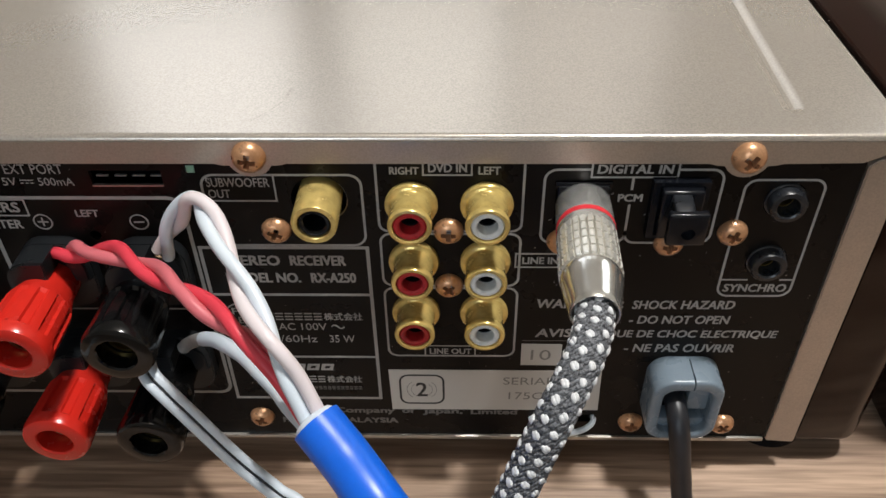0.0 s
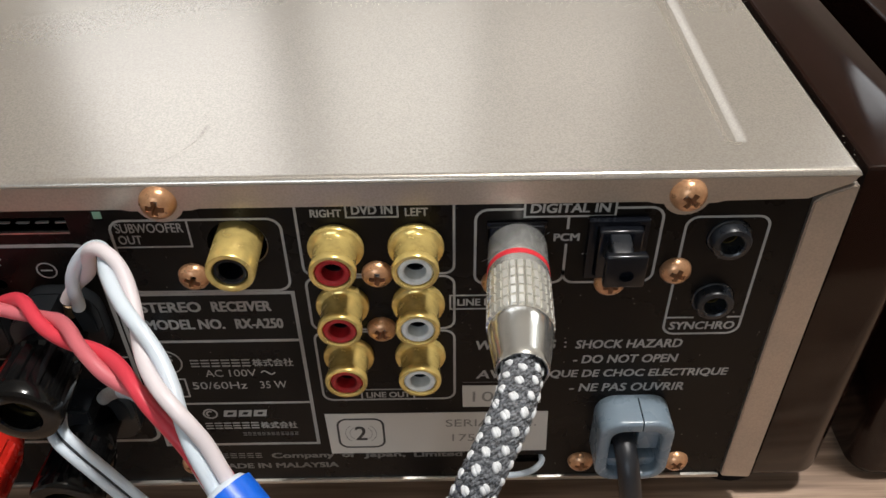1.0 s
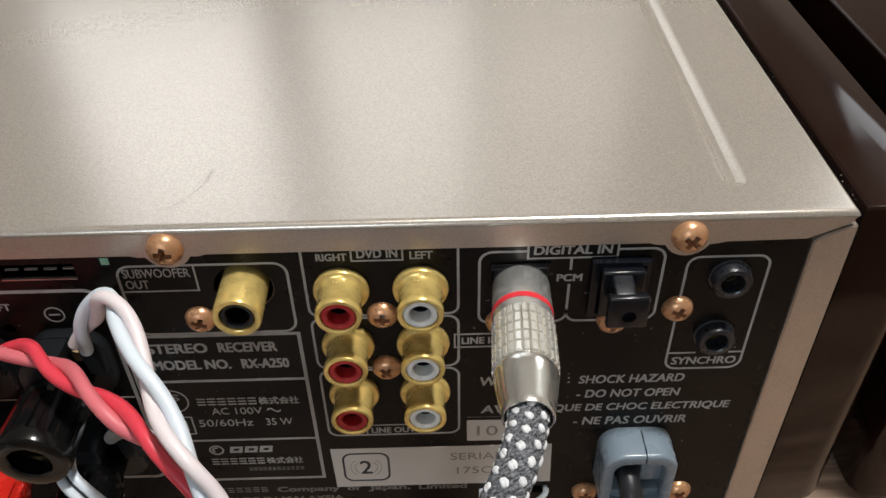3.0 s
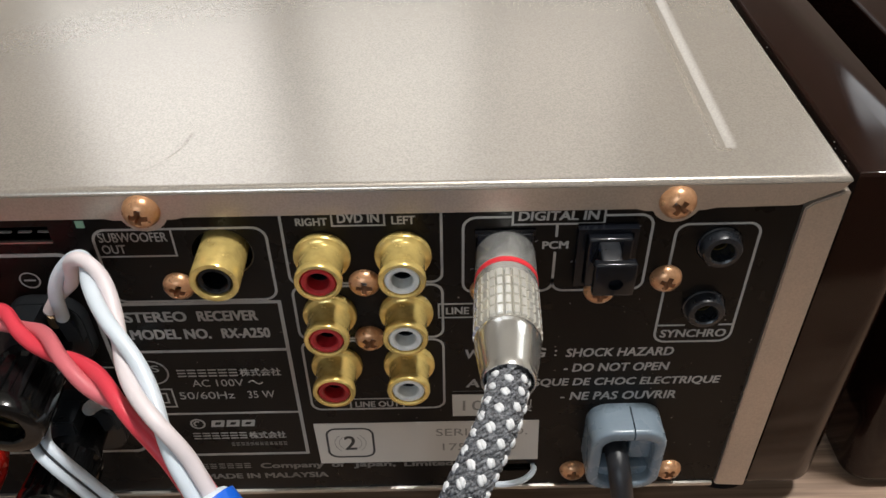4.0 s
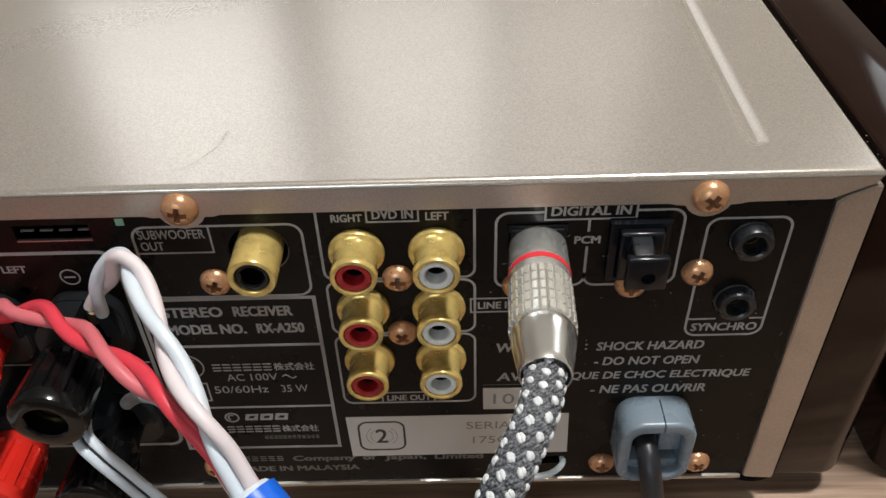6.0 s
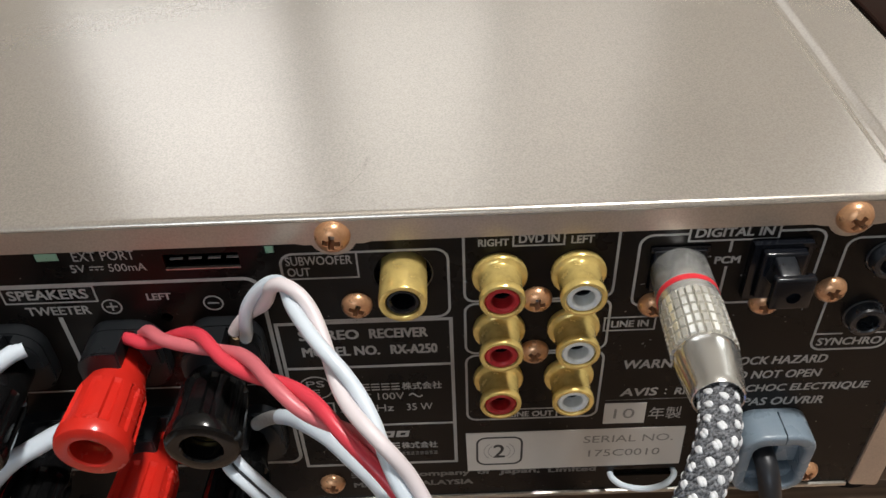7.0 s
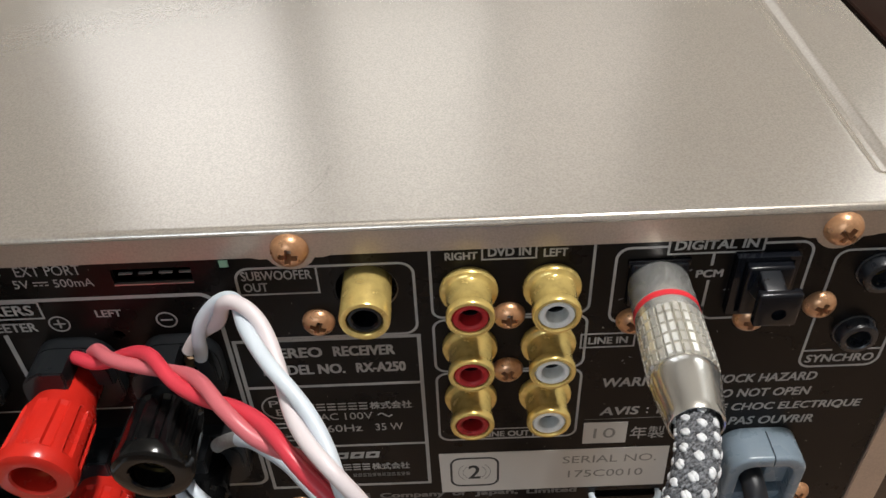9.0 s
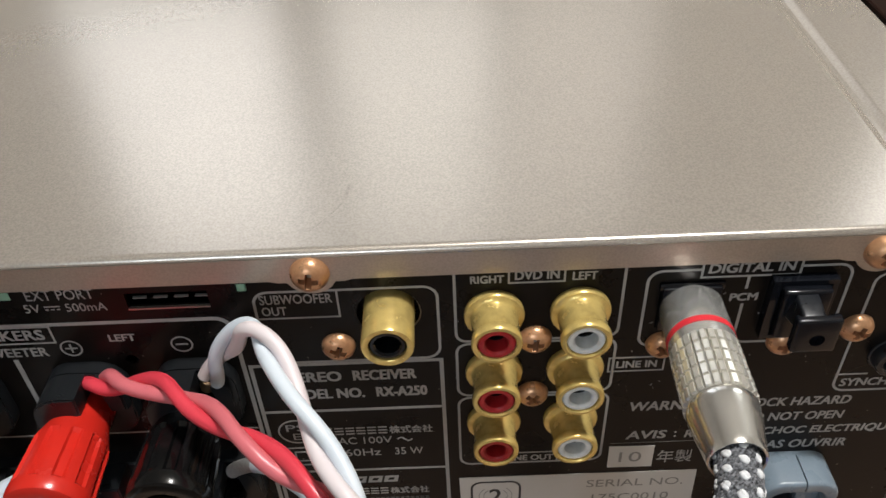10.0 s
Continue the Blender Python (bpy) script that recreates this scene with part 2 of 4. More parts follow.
def add_tube(bm, path, radius, seg=16, cap=True, section=None):
    """Sweeps a round, or a given closed section, along a line of vectors."""
    tangents, sides = frames_along(path)
    rings = []
    for k, p in enumerate(path):
        r = radius(k / (len(path) - 1)) if callable(radius) else radius
        u, v = sides[k]
        if section:
            rings.append([bm.verts.new(p + u * a + v * b) for a, b in section])
        else:
            rings.append([bm.verts.new(p + (u * math.cos(2 * math.pi * j / seg) + v * math.sin(2 * math.pi * j / seg)) * r) for j in range(seg)])
    m = len(rings[0])
    for a, b in zip(rings[:-1], rings[1:]):
        for j in range(m):
            bm.faces.new((a[j], a[(j + 1) % m], b[(j + 1) % m], b[j]))
    if cap:
        bm.faces.new(rings[0][::-1])
        bm.faces.new(rings[-1])
    return bm


def tube(path, radius, seg=16, cap=True, section=None):
    return add_tube(bmesh.new(), path, radius, seg, cap, section)


def slab(outline, holes, y_front, y_back, bm=None):
    """A plate in the x-z plane with holes cut through it."""
    bm = bm or bmesh.new()
    edges = []
    for loop in [outline] + list(holes):
        vs = [bm.verts.new((x, y_front, z)) for x, z in loop]
        edges += [bm.edges.new((vs[k], vs[(k + 1) % len(vs)])) for k in range(len(vs))]
    front = [f for f in bmesh.ops.triangle_fill(bm, use_beauty=True, use_dissolve=False, edges=edges)["geom"] if isinstance(f, bmesh.types.BMFace)]
    grown = bmesh.ops.extrude_face_region(bm, geom=front)["geom"]
    bmesh.ops.translate(bm, vec=(0, y_back - y_front, 0), verts=[g for g in grown if isinstance(g, bmesh.types.BMVert)])
    return bm


def ring_points(x, z, r, n=28, a0=0.0, a1=360.0):
    full = abs(a1 - a0) >= 360
    return [(x + r * math.cos(radians(a0 + (a1 - a0) * k / (n if full else n - 1))), z + r * math.sin(radians(a0 + (a1 - a0) * k / (n if full else n - 1)))) for k in range(n)]


def round_rect(x0, x1, z0, z1, r, n=6):
    out = []
    for cx, cz, a in ((x1 - r, z1 - r, 0), (x0 + r, z1 - r, 90), (x0 + r, z0 + r, 180), (x1 - r, z0 + r, 270)):
        out += [(cx + r * math.cos(radians(a + 90 * k / n)), cz + r * math.sin(radians(a + 90 * k / n))) for k in range(n + 1)]
    return out


def add_stroke(bm, points, width, closed=False, y=-0.01, thick=0.05):
    """A printed line of even width along points (x, z) on the panel."""
    n = len(points)
    p = [Vector(q) for q in points]
    left, right = [], []
    for k in range(n):
        a = p[(k - 1) % n] if closed or k else p[k]
        b = p[(k + 1) % n] if closed or k < n - 1 else p[k]
        d1 = (p[k] - a).normalized() if (p[k] - a).length > 1e-6 else (b - p[k]).normalized()
        d2 = (b - p[k]).normalized() if (b - p[k]).length > 1e-6 else d1
        d = (d1 + d2).normalized()
        nrm = Vector((-d.y, d.x)) * (width / 2 / max(0.5, d.dot(d1)))
        left.append(p[k] + nrm)
        right.append(p[k] - nrm)
    rows = [[bm.verts.new((q.x, yy, q.y)) for q in side] for side in (left, right) for yy in (y - thick, y)]
    lf, lb, rf, rb = rows
    for k in range(n if closed else n - 1):
        m = (k + 1) % n
        for a, b in ((lf, rf), (rf, rb), (rb, lb), (lb, lf)):
            bm.faces.new((a[k], a[m], b[m], b[k]))
    if not closed:
        bm.faces.new((lf[0], rf[0], rb[0], lb[0]))
        bm.faces.new((lf[-1], lb[-1], rb[-1], rf[-1]))
    return bm


def stroke(points, width, closed=False, y=-0.01, thick=0.05):
    return add_stroke(bmesh.new(), points, width, closed, y, thick)


def lettering(words, parent, x0, x1, z0, z1, mat=None, lean=0.0, weight=0.0, y=-0.01, name="lettering"):
    """Words in the built-in font, fitted between x0 and x1 and, by the capitals, between z0 and z1. weight: boldness in millimetres."""
    cu = bpy.data.curves.new("words", "FONT")
    cu.body, cu.shear, cu.extrude, cu.resolution_u = words, lean, 0.0, 3
    ob = new("words", cu)
    bpy.context.view_layer.update()
    me = bpy.data.meshes.new_from_object(ob.evaluated_get(bpy.context.evaluated_depsgraph_get()))
    bpy.data.objects.remove(ob)
    bpy.data.curves.remove(cu)
    co, polys = [v.co.copy() for v in me.vertices], [list(p.vertices) for p in me.polygons]
    bpy.data.meshes.remove(me)
    bm = bmesh.new()
    xs, ys = [c.x for c in co], [c.y for c in co]
    sx, sz = (x1 - x0 - 2 * weight) / (max(xs) - min(xs)), (z1 - z0 - 2 * weight) / (max(ys) - min(ys))
    shifts = ((-1, -0.6), (1, -0.6), (-1, 0.6), (1, 0.6)) if weight else ((0, 0),)
    for k, (dx, dz) in enumerate(shifts):
        vs = [bm.verts.new((x0 + weight * (1 + dx) + (c.x - min(xs)) * sx, y - 0.04 - 0.006 * k, z0 + weight * (1 + dz) + (c.y - min(ys)) * sz)) for c in co]
        for p in polys:
            bm.faces.new([vs[i] for i in p])
    grown = bmesh.ops.extrude_face_region(bm, geom=bm.faces[:])["geom"]
    bmesh.ops.translate(bm, vec=(0, 0.035, 0), verts=[g for g in grown if isinstance(g, bmesh.types.BMVert)])
    return part(name, bm, mat or PRINT, parent, "", smooth=False)


def bars(parent, x0, x1, z0, z1, count, mat=None, y=-0.01, gap=0.25):
    """Writing that is not spelled out: plain bars of its size."""
    bm = bmesh.new()
    w = (x1 - x0) / count
    for k in range(count):
        for a, b in ((0.0, 0.17), (0.42, 0.58), (0.84, 1.0)):
            add_box(bm, x0 + k * w, x0 + (k + 1) * w - w * gap, y - 0.05, y, z0 + (z1 - z0) * a, z0 + (z1 - z0) * b)
    return part("lettering_bar", bm, mat or PRINT, parent, "", smooth=False)


def carved(bm, cutter):
    """bm with cutter taken away."""
    obs = []
    for b in (bm, cutter):
        me = bpy.data.meshes.new("carving")
        bmesh.ops.recalc_face_normals(b, faces=b.faces)
        b.to_mesh(me)
        b.free()
        obs.append(new("carving", me))
    mod = obs[0].modifiers.new("cut", "BOOLEAN")
    mod.operation, mod.object, mod.solver = "DIFFERENCE", obs[1], "EXACT"
    bpy.context.view_layer.update()
    me = bpy.data.meshes.new_from_object(obs[0].evaluated_get(bpy.context.evaluated_depsgraph_get()))
    out = bmesh.new()
    out.from_mesh(me)
    for ob in obs:
        data = ob.data
        bpy.data.objects.remove(ob)
        bpy.data.meshes.remove(data)
    bpy.data.meshes.remove(me)
    return out

# ---- the room and the table ----


def setting(name, bm, mat, label):
    ob = new(name, finish(bm, mat, name, False))
    return tagged(ob, label, name.split("_")[0], kind="structure")


setting("floor", box(-2200, 2200, -2200, 1850, -760, -740), FLOOR_WOOD, "brown wooden floor boards under the table")
setting("ceiling", box(-2300, 2300, -2300, 1950, 1900, 1920), WALL_PAINT, "plain warm white painted ceiling over the room")
setting("wall_north", slab([(-2200, -740), (2200, -740), (2200, 1900), (-2200, 1900)],
                           [[(-930, 750), (520, 750), (520, 1600), (-930, 1600)], [(1150, 1100), (2050, 1100), (2050, 1860), (1150, 1860)]], 1750, 1850), WALL_PAINT, "warm white wall with a wide bright window")
setting("wall_south", slab([(-2200, -740), (2200, -740), (2200, 1900), (-2200, 1900)], [[(-1020, 530), (-80, 530), (-80, 1370), (-1020, 1370)]], -2300, -2200), WALL_PAINT, "warm white wall with a smaller window")
setting("wall_east", box(2200, 2300, -2300, 1850, -740, 1900), WALL_PAINT, "plain warm white painted wall")
setting("wall_west", box(-2300, -2200, -2300, 1850, -740, 1900), WALL_PAINT, "plain warm white painted wall")

window = thing("window_1", "wide bright window with dark grey frame and mullions", "window", (30, 1780, 750), kind="structure")
wf = bmesh.new()
for x0, x1 in ((-942, -912), (-402, -302), (104, 138), (502, 532)):
    add_box(wf, x0, x1, 1730, 1770, 740, 1606, 4)
for z0, z1 in ((735, 757), (1588, 1610)):
    add_box(wf, -942, 532, 1732, 1768, z0, z1, 4)
part("window_frame", wf, FRAME_GREY, window)
for x0, x1 in ((-912, -402), (-302, 104), (138, 502)):
    part("pane", box(x0, x1, 1778, 1784, 757, 1588), SKY_GLOW, window)

window_c = thing("window_3", "smaller bright window with dark grey frame", "window", (1600, 1780, 1100), kind="structure")
wf = bmesh.new()
for x0, x1 in ((1138, 1168), (2032, 2062)):
    add_box(wf, x0, x1, 1730, 1770, 1090, 1866, 4)
for z0, z1 in ((1086, 1108), (1848, 1870)):
    add_box(wf, 1138, 2062, 1732, 1768, z0, z1, 4)
part("window_frame", wf, FRAME_GREY, window_c)
part("pane", box(1168, 2032, 1778, 1784, 1108, 1848), SKY_GLOW, window_c)

window_b = thing("window_2", "bright window in the plain wall", "window", (-550, -2250, 530), kind="structure")
wf = bmesh.new()
for x0, x1 in ((-1040, -1005), (-95, -60)):
    add_box(wf, x0, x1, -2245, -2190, 515, 1385, 4)
for z0, z1 in ((512, 545), (1355, 1388)):
    add_box(wf, -1040, -60, -2243, -2192, z0, z1, 4)
part("window_frame", wf, FRAME_GREY, window_b)
part("pane", box(-1005, -95, -2260, -2254, 545, 1355), SKY_GLOW, window_b)

lamp = thing("ceiling_lamp", "square white pendant lamp with a lit diffuser", "ceiling lamp", (280, -50, 1900))
part("housing", box(100, 460, -230, 130, 1350, 1372, 6), WALL_PAINT, lamp)
part("stem", box(268, 292, -62, -38, 1372, 1900, 3), WALL_PAINT, lamp)
part("diffuser", box(110, 450, -220, 120, 1344, 1350, 2), LAMP_GLOW, lamp)

TABLE = -10.0
table = thing("table", "brown wood-grain laminate table top under the receiver", "table", (0, 0, -740))
part("tabletop", box(-700, 800, -106, 520, TABLE - 28, TABLE, 1.5), TABLE_WOOD, table)
for lx, ly in ((-660, -70), (760, -70), (-660, 480), (760, 480)):
    part("leg", box(lx - 25, lx + 25, ly - 25, ly + 25, -740, TABLE - 28, 2), TABLE_WOOD, table)

# ---- the receiver: cover, panel, sides ----
receiver = thing("stereo_receiver", "champagne stereo receiver with black rear panel full of sockets", "receiver", (-40, 150, TABLE))

XL = -172.0  # far side of the receiver
TOP = 92.1
BIG_SCREWS = ((-44.8, 87.6), (50.2, 87.5))

cover = bmesh.new()
ROUND = 1.15
cover_x = [XL, 57.0] + [57.4 + 10.2 * k / 64 for k in range(65)] + [68.0, 78.9] + [80.3 - ROUND * (1 - math.sin(radians(15 * k))) for k in range(7)]
cover_y = [-0.9 + ROUND * (1 - math.cos(radians(15 * k))) for k in range(7)] + [0.6, 7.0] + [7.3 + 2.8 * k / 18 for k in range(19)] + [10.5] + [10.5 + 14.5 * k for k in range(1, 20)] + [300.0]


def cover_height(x, y):
    """Flat, with two rounded edges and a long shallow groove that has a round end."""
    drop = 0.0
    for into in (y + 0.9, 80.3 - x):
        if into < ROUND:
            drop = max(drop, ROUND - math.sqrt(max(0.0, ROUND ** 2 - (ROUND - into) ** 2)))
    far = math.hypot((x - 60.3 - 0.016 * y) / 2.65, min(0.0, y - 10.1) / 2.65)
    return TOP - drop - 0.68 * (0.5 + 0.5 * math.cos(math.pi * min(1.0, far)))


grid = [[cover.verts.new((x, y, cover_height(x, y))) for x in cover_x] for y in cover_y]
for a, b in zip(grid[:-1], grid[1:]):
    for k in range(len(cover_x) - 1):
        cover.faces.new((a[k], a[k + 1], b[k + 1], b[k]))
add_box(cover, XL, 80.1, -0.7, 300, TOP - 1.25, TOP - 0.62)
lip = [(XL, TOP - 1.25), (XL, 85.9)]
for sx, sz in BIG_SCREWS:
    lip += [(sx - 7.0, 85.9), (sx - 5.6, 85.5)] + ring_points(sx, sz - 0.2, 4.5, 9, 205, 335) + [(sx + 5.6, 85.5), (sx + 7.0, 85.9)]
lip += [(72.0, 86.1), (78.6, 89.2), (80.0, TOP - 1.25)]
add_box(cover, 79.4, 80.3, 1.2, 300, 4, TOP - 1.25)
part("cover", cover, CHAMPAGNE, receiver, "champagne metallic painted sheet cover with a pressed groove", angle=40)
part("cover_lip", slab(lip, [], -0.9, 0.0), CHAMPAGNE_SHADED, receiver, "folded champagne lip of the cover", smooth=False)

# scuffs on the cover
scuff = bmesh.new()
for pts, w in (([(-39.0, 17.4), (-39.1, 15.8), (-39.3, 14.2), (-39.6, 12.8)], 0.75), ([(-39.8, 12.2), (-40.6, 10.4), (-41.8, 8.6)], 0.4),
               ([(-42.2, 8.0), (-43.6, 6.0), (-45.0, 4.4)], 0.3), ([(-37.4, 19.4), (-37.0, 19.3), (-36.6, 19.3)], 0.25), ([(-40.4, 21.8), (-39.6, 20.6), (-38.9, 19.6)], 0.2)):
    rows = []
    for k, (x, y) in enumerate(pts):
        ww = w * (0.35 + 0.65 * math.sin(math.pi * (k + 0.5) / len(pts)))
        rows.append([scuff.verts.new((x + s * ww / 2, y, TOP + 0.03)) for s in (-1, 1)])
    for a, b in zip(rows[:-1], rows[1:]):
        scuff.faces.new((a[0], a[1], b[1], b[0]))
part("scuff_mark", scuff, SCRATCH, receiver, "", smooth=False)

# rear panel with its openings
SUB = (-32.5, 76.7)
SYNC_JACKS = ((60.0, 76.6), (59.9, 60.9))
openings = [ring_points(*SUB, 5.7), ring_points(-80.3, 67.4, 1.2, 14)]
openings += [ring_points(x, z, 4.3) for x, z in SYNC_JACKS]
openings += [[(14.6, 70.5), (25.2, 70.5), (25.2, 81.0), (14.6, 81.0)], [(33.9, 67.4), (44.6, 67.4), (44.6, 80.9), (33.9, 80.9)]]
openings += [[(-77.3, 80.2), (-63.1, 80.2), (-63.1, 83.7), (-77.3, 83.7)]]
openings += [[(-101.2, 82.9), (-96.6, 82.9), (-96.6, 85.0), (-101.2, 85.0)], [(-58.1, 82.9), (-56.2, 82.9), (-56.2, 84.9), (-58.1, 84.9)]]
openings += [[(14.2, 7.4), (29.4, 7.4), (29.4, 10.2), (14.2, 10.2)]]
panel = part("rear_panel", slab([(XL, 2.0), (73.3, 2.0), (73.3, 89.0), (XL, 89.0)], openings, 0.0, 1.0), PANEL, receiver, "satin black rear panel with grey print", smooth=False)
# Black sheet added behind the openings for the shaded inside.
part("inner_shield", box(XL + 2, 72, 9.0, 10.0, 3, 88), BLACK_PLASTIC, receiver)

# folded bottom edge, side strip
chassis = box(XL, 73.0, -0.7, 299, 0.7, 2.0, 0.3)
part("bottom_plate", chassis, STEEL, receiver)
strip_outline = [(73.6, 1.6), (74.2, 1.0), (80.4, 0.4), (80.9, 0.9), (80.9, 88.3), (80.2, 88.6), (75.0, 86.3), (73.6, 85.0)]
strip = slab(strip_outline, [], -0.6, 1.4)
bmesh.ops.bevel(strip, geom=[e for e in strip.edges if all(v.co.y < -0.5 for v in e.verts) and len(e.link_faces) == 2 and e.calc_face_angle(0) > 1], offset=0.25, segments=2, affect="EDGES")
part("side_strip", strip, CHAMPAGNE_SHADED, receiver, "bent champagne end of the side sheet")
hook_tab = tube(smooth_path([(77.2, 0.2, 88.6), (78.6, -0.5, 89.2), (79.6, -0.4, 90.3), (79.7, 0.6, 90.8)], 0.3), 0.35, 8)
part("sheet_tab", hook_tab, STEEL, receiver)


def cheek(x0, x1, y0, y1, z0, z1, round_right=True):
    bm = box(x0, x1, y0, y1, z0, z1)
    far = x1 if round_right else x0
    up = [e for e in bm.edges if all(abs(v.co.x - far) < 0.1 and abs(v.co.y - y0) < 0.1 for v in e.verts)]
    bmesh.ops.bevel(bm, geom=up, offset=6.5, segments=8, profile=0.5, affect="EDGES")
    low = [e for e in bm.edges if all(abs(v.co.z - z0) < 0.1 for v in e.verts) and len(e.link_faces) == 2]
    bmesh.ops.bevel(bm, geom=low, offset=2.6, segments=4, profile=0.5, affect="EDGES")
    top = [e for e in bm.edges if all(abs(v.co.z - z1) < 0.1 for v in e.verts) and len(e.link_faces) == 2 and e.calc_face_angle(0) > 0.5]
    bmesh.ops.bevel(bm, geom=top, offset=0.9, segments=3, profile=0.5, affect="EDGES")
    return bm


part("side_cheek", cheek(82.4, 100.0, 1.4, 300, -2.6, 91.2), DARK_WOOD, receiver, "glossy dark brown lacquered side cheek", angle=40)
part("side_cheek", cheek(XL - 20, XL - 1.0, 1.4, 300, -2.6, 91.2, False), DARK_WOOD, receiver, "glossy dark brown lacquered side cheek", angle=40)
for fx, fy in ((80.0, 16.0), (-160.0, 16.0), (80.0, 280.0), (-160.0, 280.0)):
    foot = bmesh.new()
    bmesh.ops.create_cone(foot, cap_ends=True, segments=28, radius1=10.5, radius2=12.0, depth=10.6, matrix=Matrix.Translation((fx, fy, TABLE + 5.3)))
    part("foot", foot, BLACK_PLASTIC, receiver)

# dust in the joint beside the cover
dust = bmesh.new()
rng = random.Random(4)
for k in range(14):
    r = rng.uniform(0.05, 0.17)
    bmesh.ops.create_icosphere(dust, subdivisions=1, radius=r, matrix=Matrix.Translation((81.2 + rng.gauss(0, 0.35), 1.5 + 110 * rng.random() ** 2, TOP - 0.9 + rng.uniform(-0.4, 0.2))) @ Matrix.Diagonal((1, 1.4, 0.5, 1)))
tagged(part("dust_line", dust, DUST, receiver), kind="stuff")
specks = bmesh.new()
for k in range(170):
    r = rng.choice((0.05, 0.06, 0.08, 0.12))
    add_box(specks, *(lambda x, z: (x - r, x + r * rng.uniform(0.6, 2), -0.06, 0.0, z - r, z + r))(rng.uniform(-115, 72), rng.uniform(4, 85)))
tagged(part("dust_specks", specks, DUST, panel, "", smooth=False), kind="stuff")
lint = bmesh.new()
for k in range(34):
    x, z, a = rng.uniform(-24, 48), rng.uniform(52, 82), rng.uniform(0, 2 * math.pi)
    bend, ln = rng.uniform(-0.5, 0.5), rng.uniform(0.25, 0.9)
    add_tube(lint, smooth_path([(x, -0.08, z), (x + ln * 0.5 * math.cos(a), -0.3, z + ln * 0.5 * math.sin(a)), (x + ln * math.cos(a + bend), -0.12, z + ln * math.sin(a + bend))], 0.2), rng.uniform(0.03, 0.06), 5)
tagged(part("lint", lint, LINT, panel), kind="stuff")

# ---- print on the panel ----
LW = 0.5
add = lambda pts, w=LW, closed=False, mat=None: part("printed_line", stroke(pts, w, closed), mat or PRINT, panel, "", smooth=False)
# subwoofer field
add(round_rect(-55.6, -23.9, 64.9, 82.7, 2.6), LW, True)
add([(-41.1, 82.4), (-41.1, 76.4), (-55.3, 76.4)], 0.35)
lettering("SUBWOOFER", panel, -54.6, -42.0, 79.8, 82.0, weight=0.03)
lettering("OUT", panel, -54.6, -50.2, 77.1, 79.2, weight=0.03)
# disc, line in and line out fields
add([(-20.9, 85.8), (-20.9, 71.2)] + [(-18.9 + 2.0 * math.cos(radians(a)), 70.7 + 2.0 * math.sin(radians(a))) for a in range(195, 271, 15)] + [(6.2, 68.7)]
    + [(6.2 + 2.0 * math.cos(radians(a)), 70.7 + 2.0 * math.sin(radians(a))) for a in range(285, 346, 15)] + [(8.2, 71.2), (8.2, 85.8)])
add(round_rect(-20.9, 8.2, 53.6, 68.0, 2.2), LW, True)
add(round_rect(-20.9, 8.2, 31.4, 52.9, 2.2), LW, True)
add([(-11.6, 85.8), (-11.6, 82.7), (-2.1, 82.7), (-2.1, 85.8)], 0.35)
lettering("DVD IN", panel, -10.6, -3.0, 83.3, 85.4, weight=0.079)
lettering("RIGHT", panel, -18.2, -12.4, 82.8, 84.6, weight=0.065)
lettering("LEFT", panel, -0.8, 3.5, 82.8, 84.7, weight=0.065)
part("printed_field", box(7.4, 17.7, -0.03, 0.0, 59.0, 62.7), PANEL, panel, smooth=False)
add([(7.4, 62.7), (17.7, 62.7), (17.7, 59.0), (7.4, 59.0)], 0.35, True)
lettering("LINE IN", panel, 8.8, 16.4, 59.9, 61.8, y=-0.05, weight=0.072)
part("printed_field", box(-12.4, -0.8, -0.03, 0.0, 31.2, 34.7), PANEL, panel, smooth=False)
add([(-12.4, 31.4), (-12.4, 34.7), (-0.8, 34.7), (-0.8, 31.4)], 0.35)
lettering("LINE OUT", panel, -11.4, -1.6, 32.0, 33.9, y=-0.05, weight=0.065)
# digital field
add([(21.2, 84.0), (14.7, 84.0)] + [(14.7 + 2.5 * math.cos(radians(a)), 81.5 + 2.5 * math.sin(radians(a))) for a in range(105, 181, 15)]
    + [(14.4 + 2.2 * math.cos(radians(a)), 68.0 + 2.2 * math.sin(radians(a))) for a in range(180, 271, 15)] + [(27.2, 65.8)]
    + [(27.2 + 2.2 * math.cos(radians(a)), 68.0 + 2.2 * math.sin(radians(a))) for a in range(285, 361, 15)] + [(29.4, 75.6)])
add([(29.4, 69.0)] + [(31.6 + 2.2 * math.cos(radians(a)), 68.0 + 2.2 * math.sin(radians(a))) for a in range(180, 271, 15)]
    + [(44.7 + 2.2 * math.cos(radians(a)), 68.0 + 2.2 * math.sin(radians(a))) for a in range(270, 361, 15)]
    + [(44.4 + 2.5 * math.cos(radians(a)), 81.5 + 2.5 * math.sin(radians(a))) for a in range(0, 91, 15)] + [(37.9, 84.0)])
add([(29.4, 82.2), (29.4, 79.2)])
add([(21.2, 85.7), (21.2, 82.2), (37.9, 82.2), (37.9, 85.7)], 0.4)
lettering("DIGITAL IN", panel, 22.2, 36.9, 83.0, 85.2, weight=0.086, lean=0.06)
lettering("PCM", panel, 26.9, 31.8, 76.3, 78.2, weight=0.086)
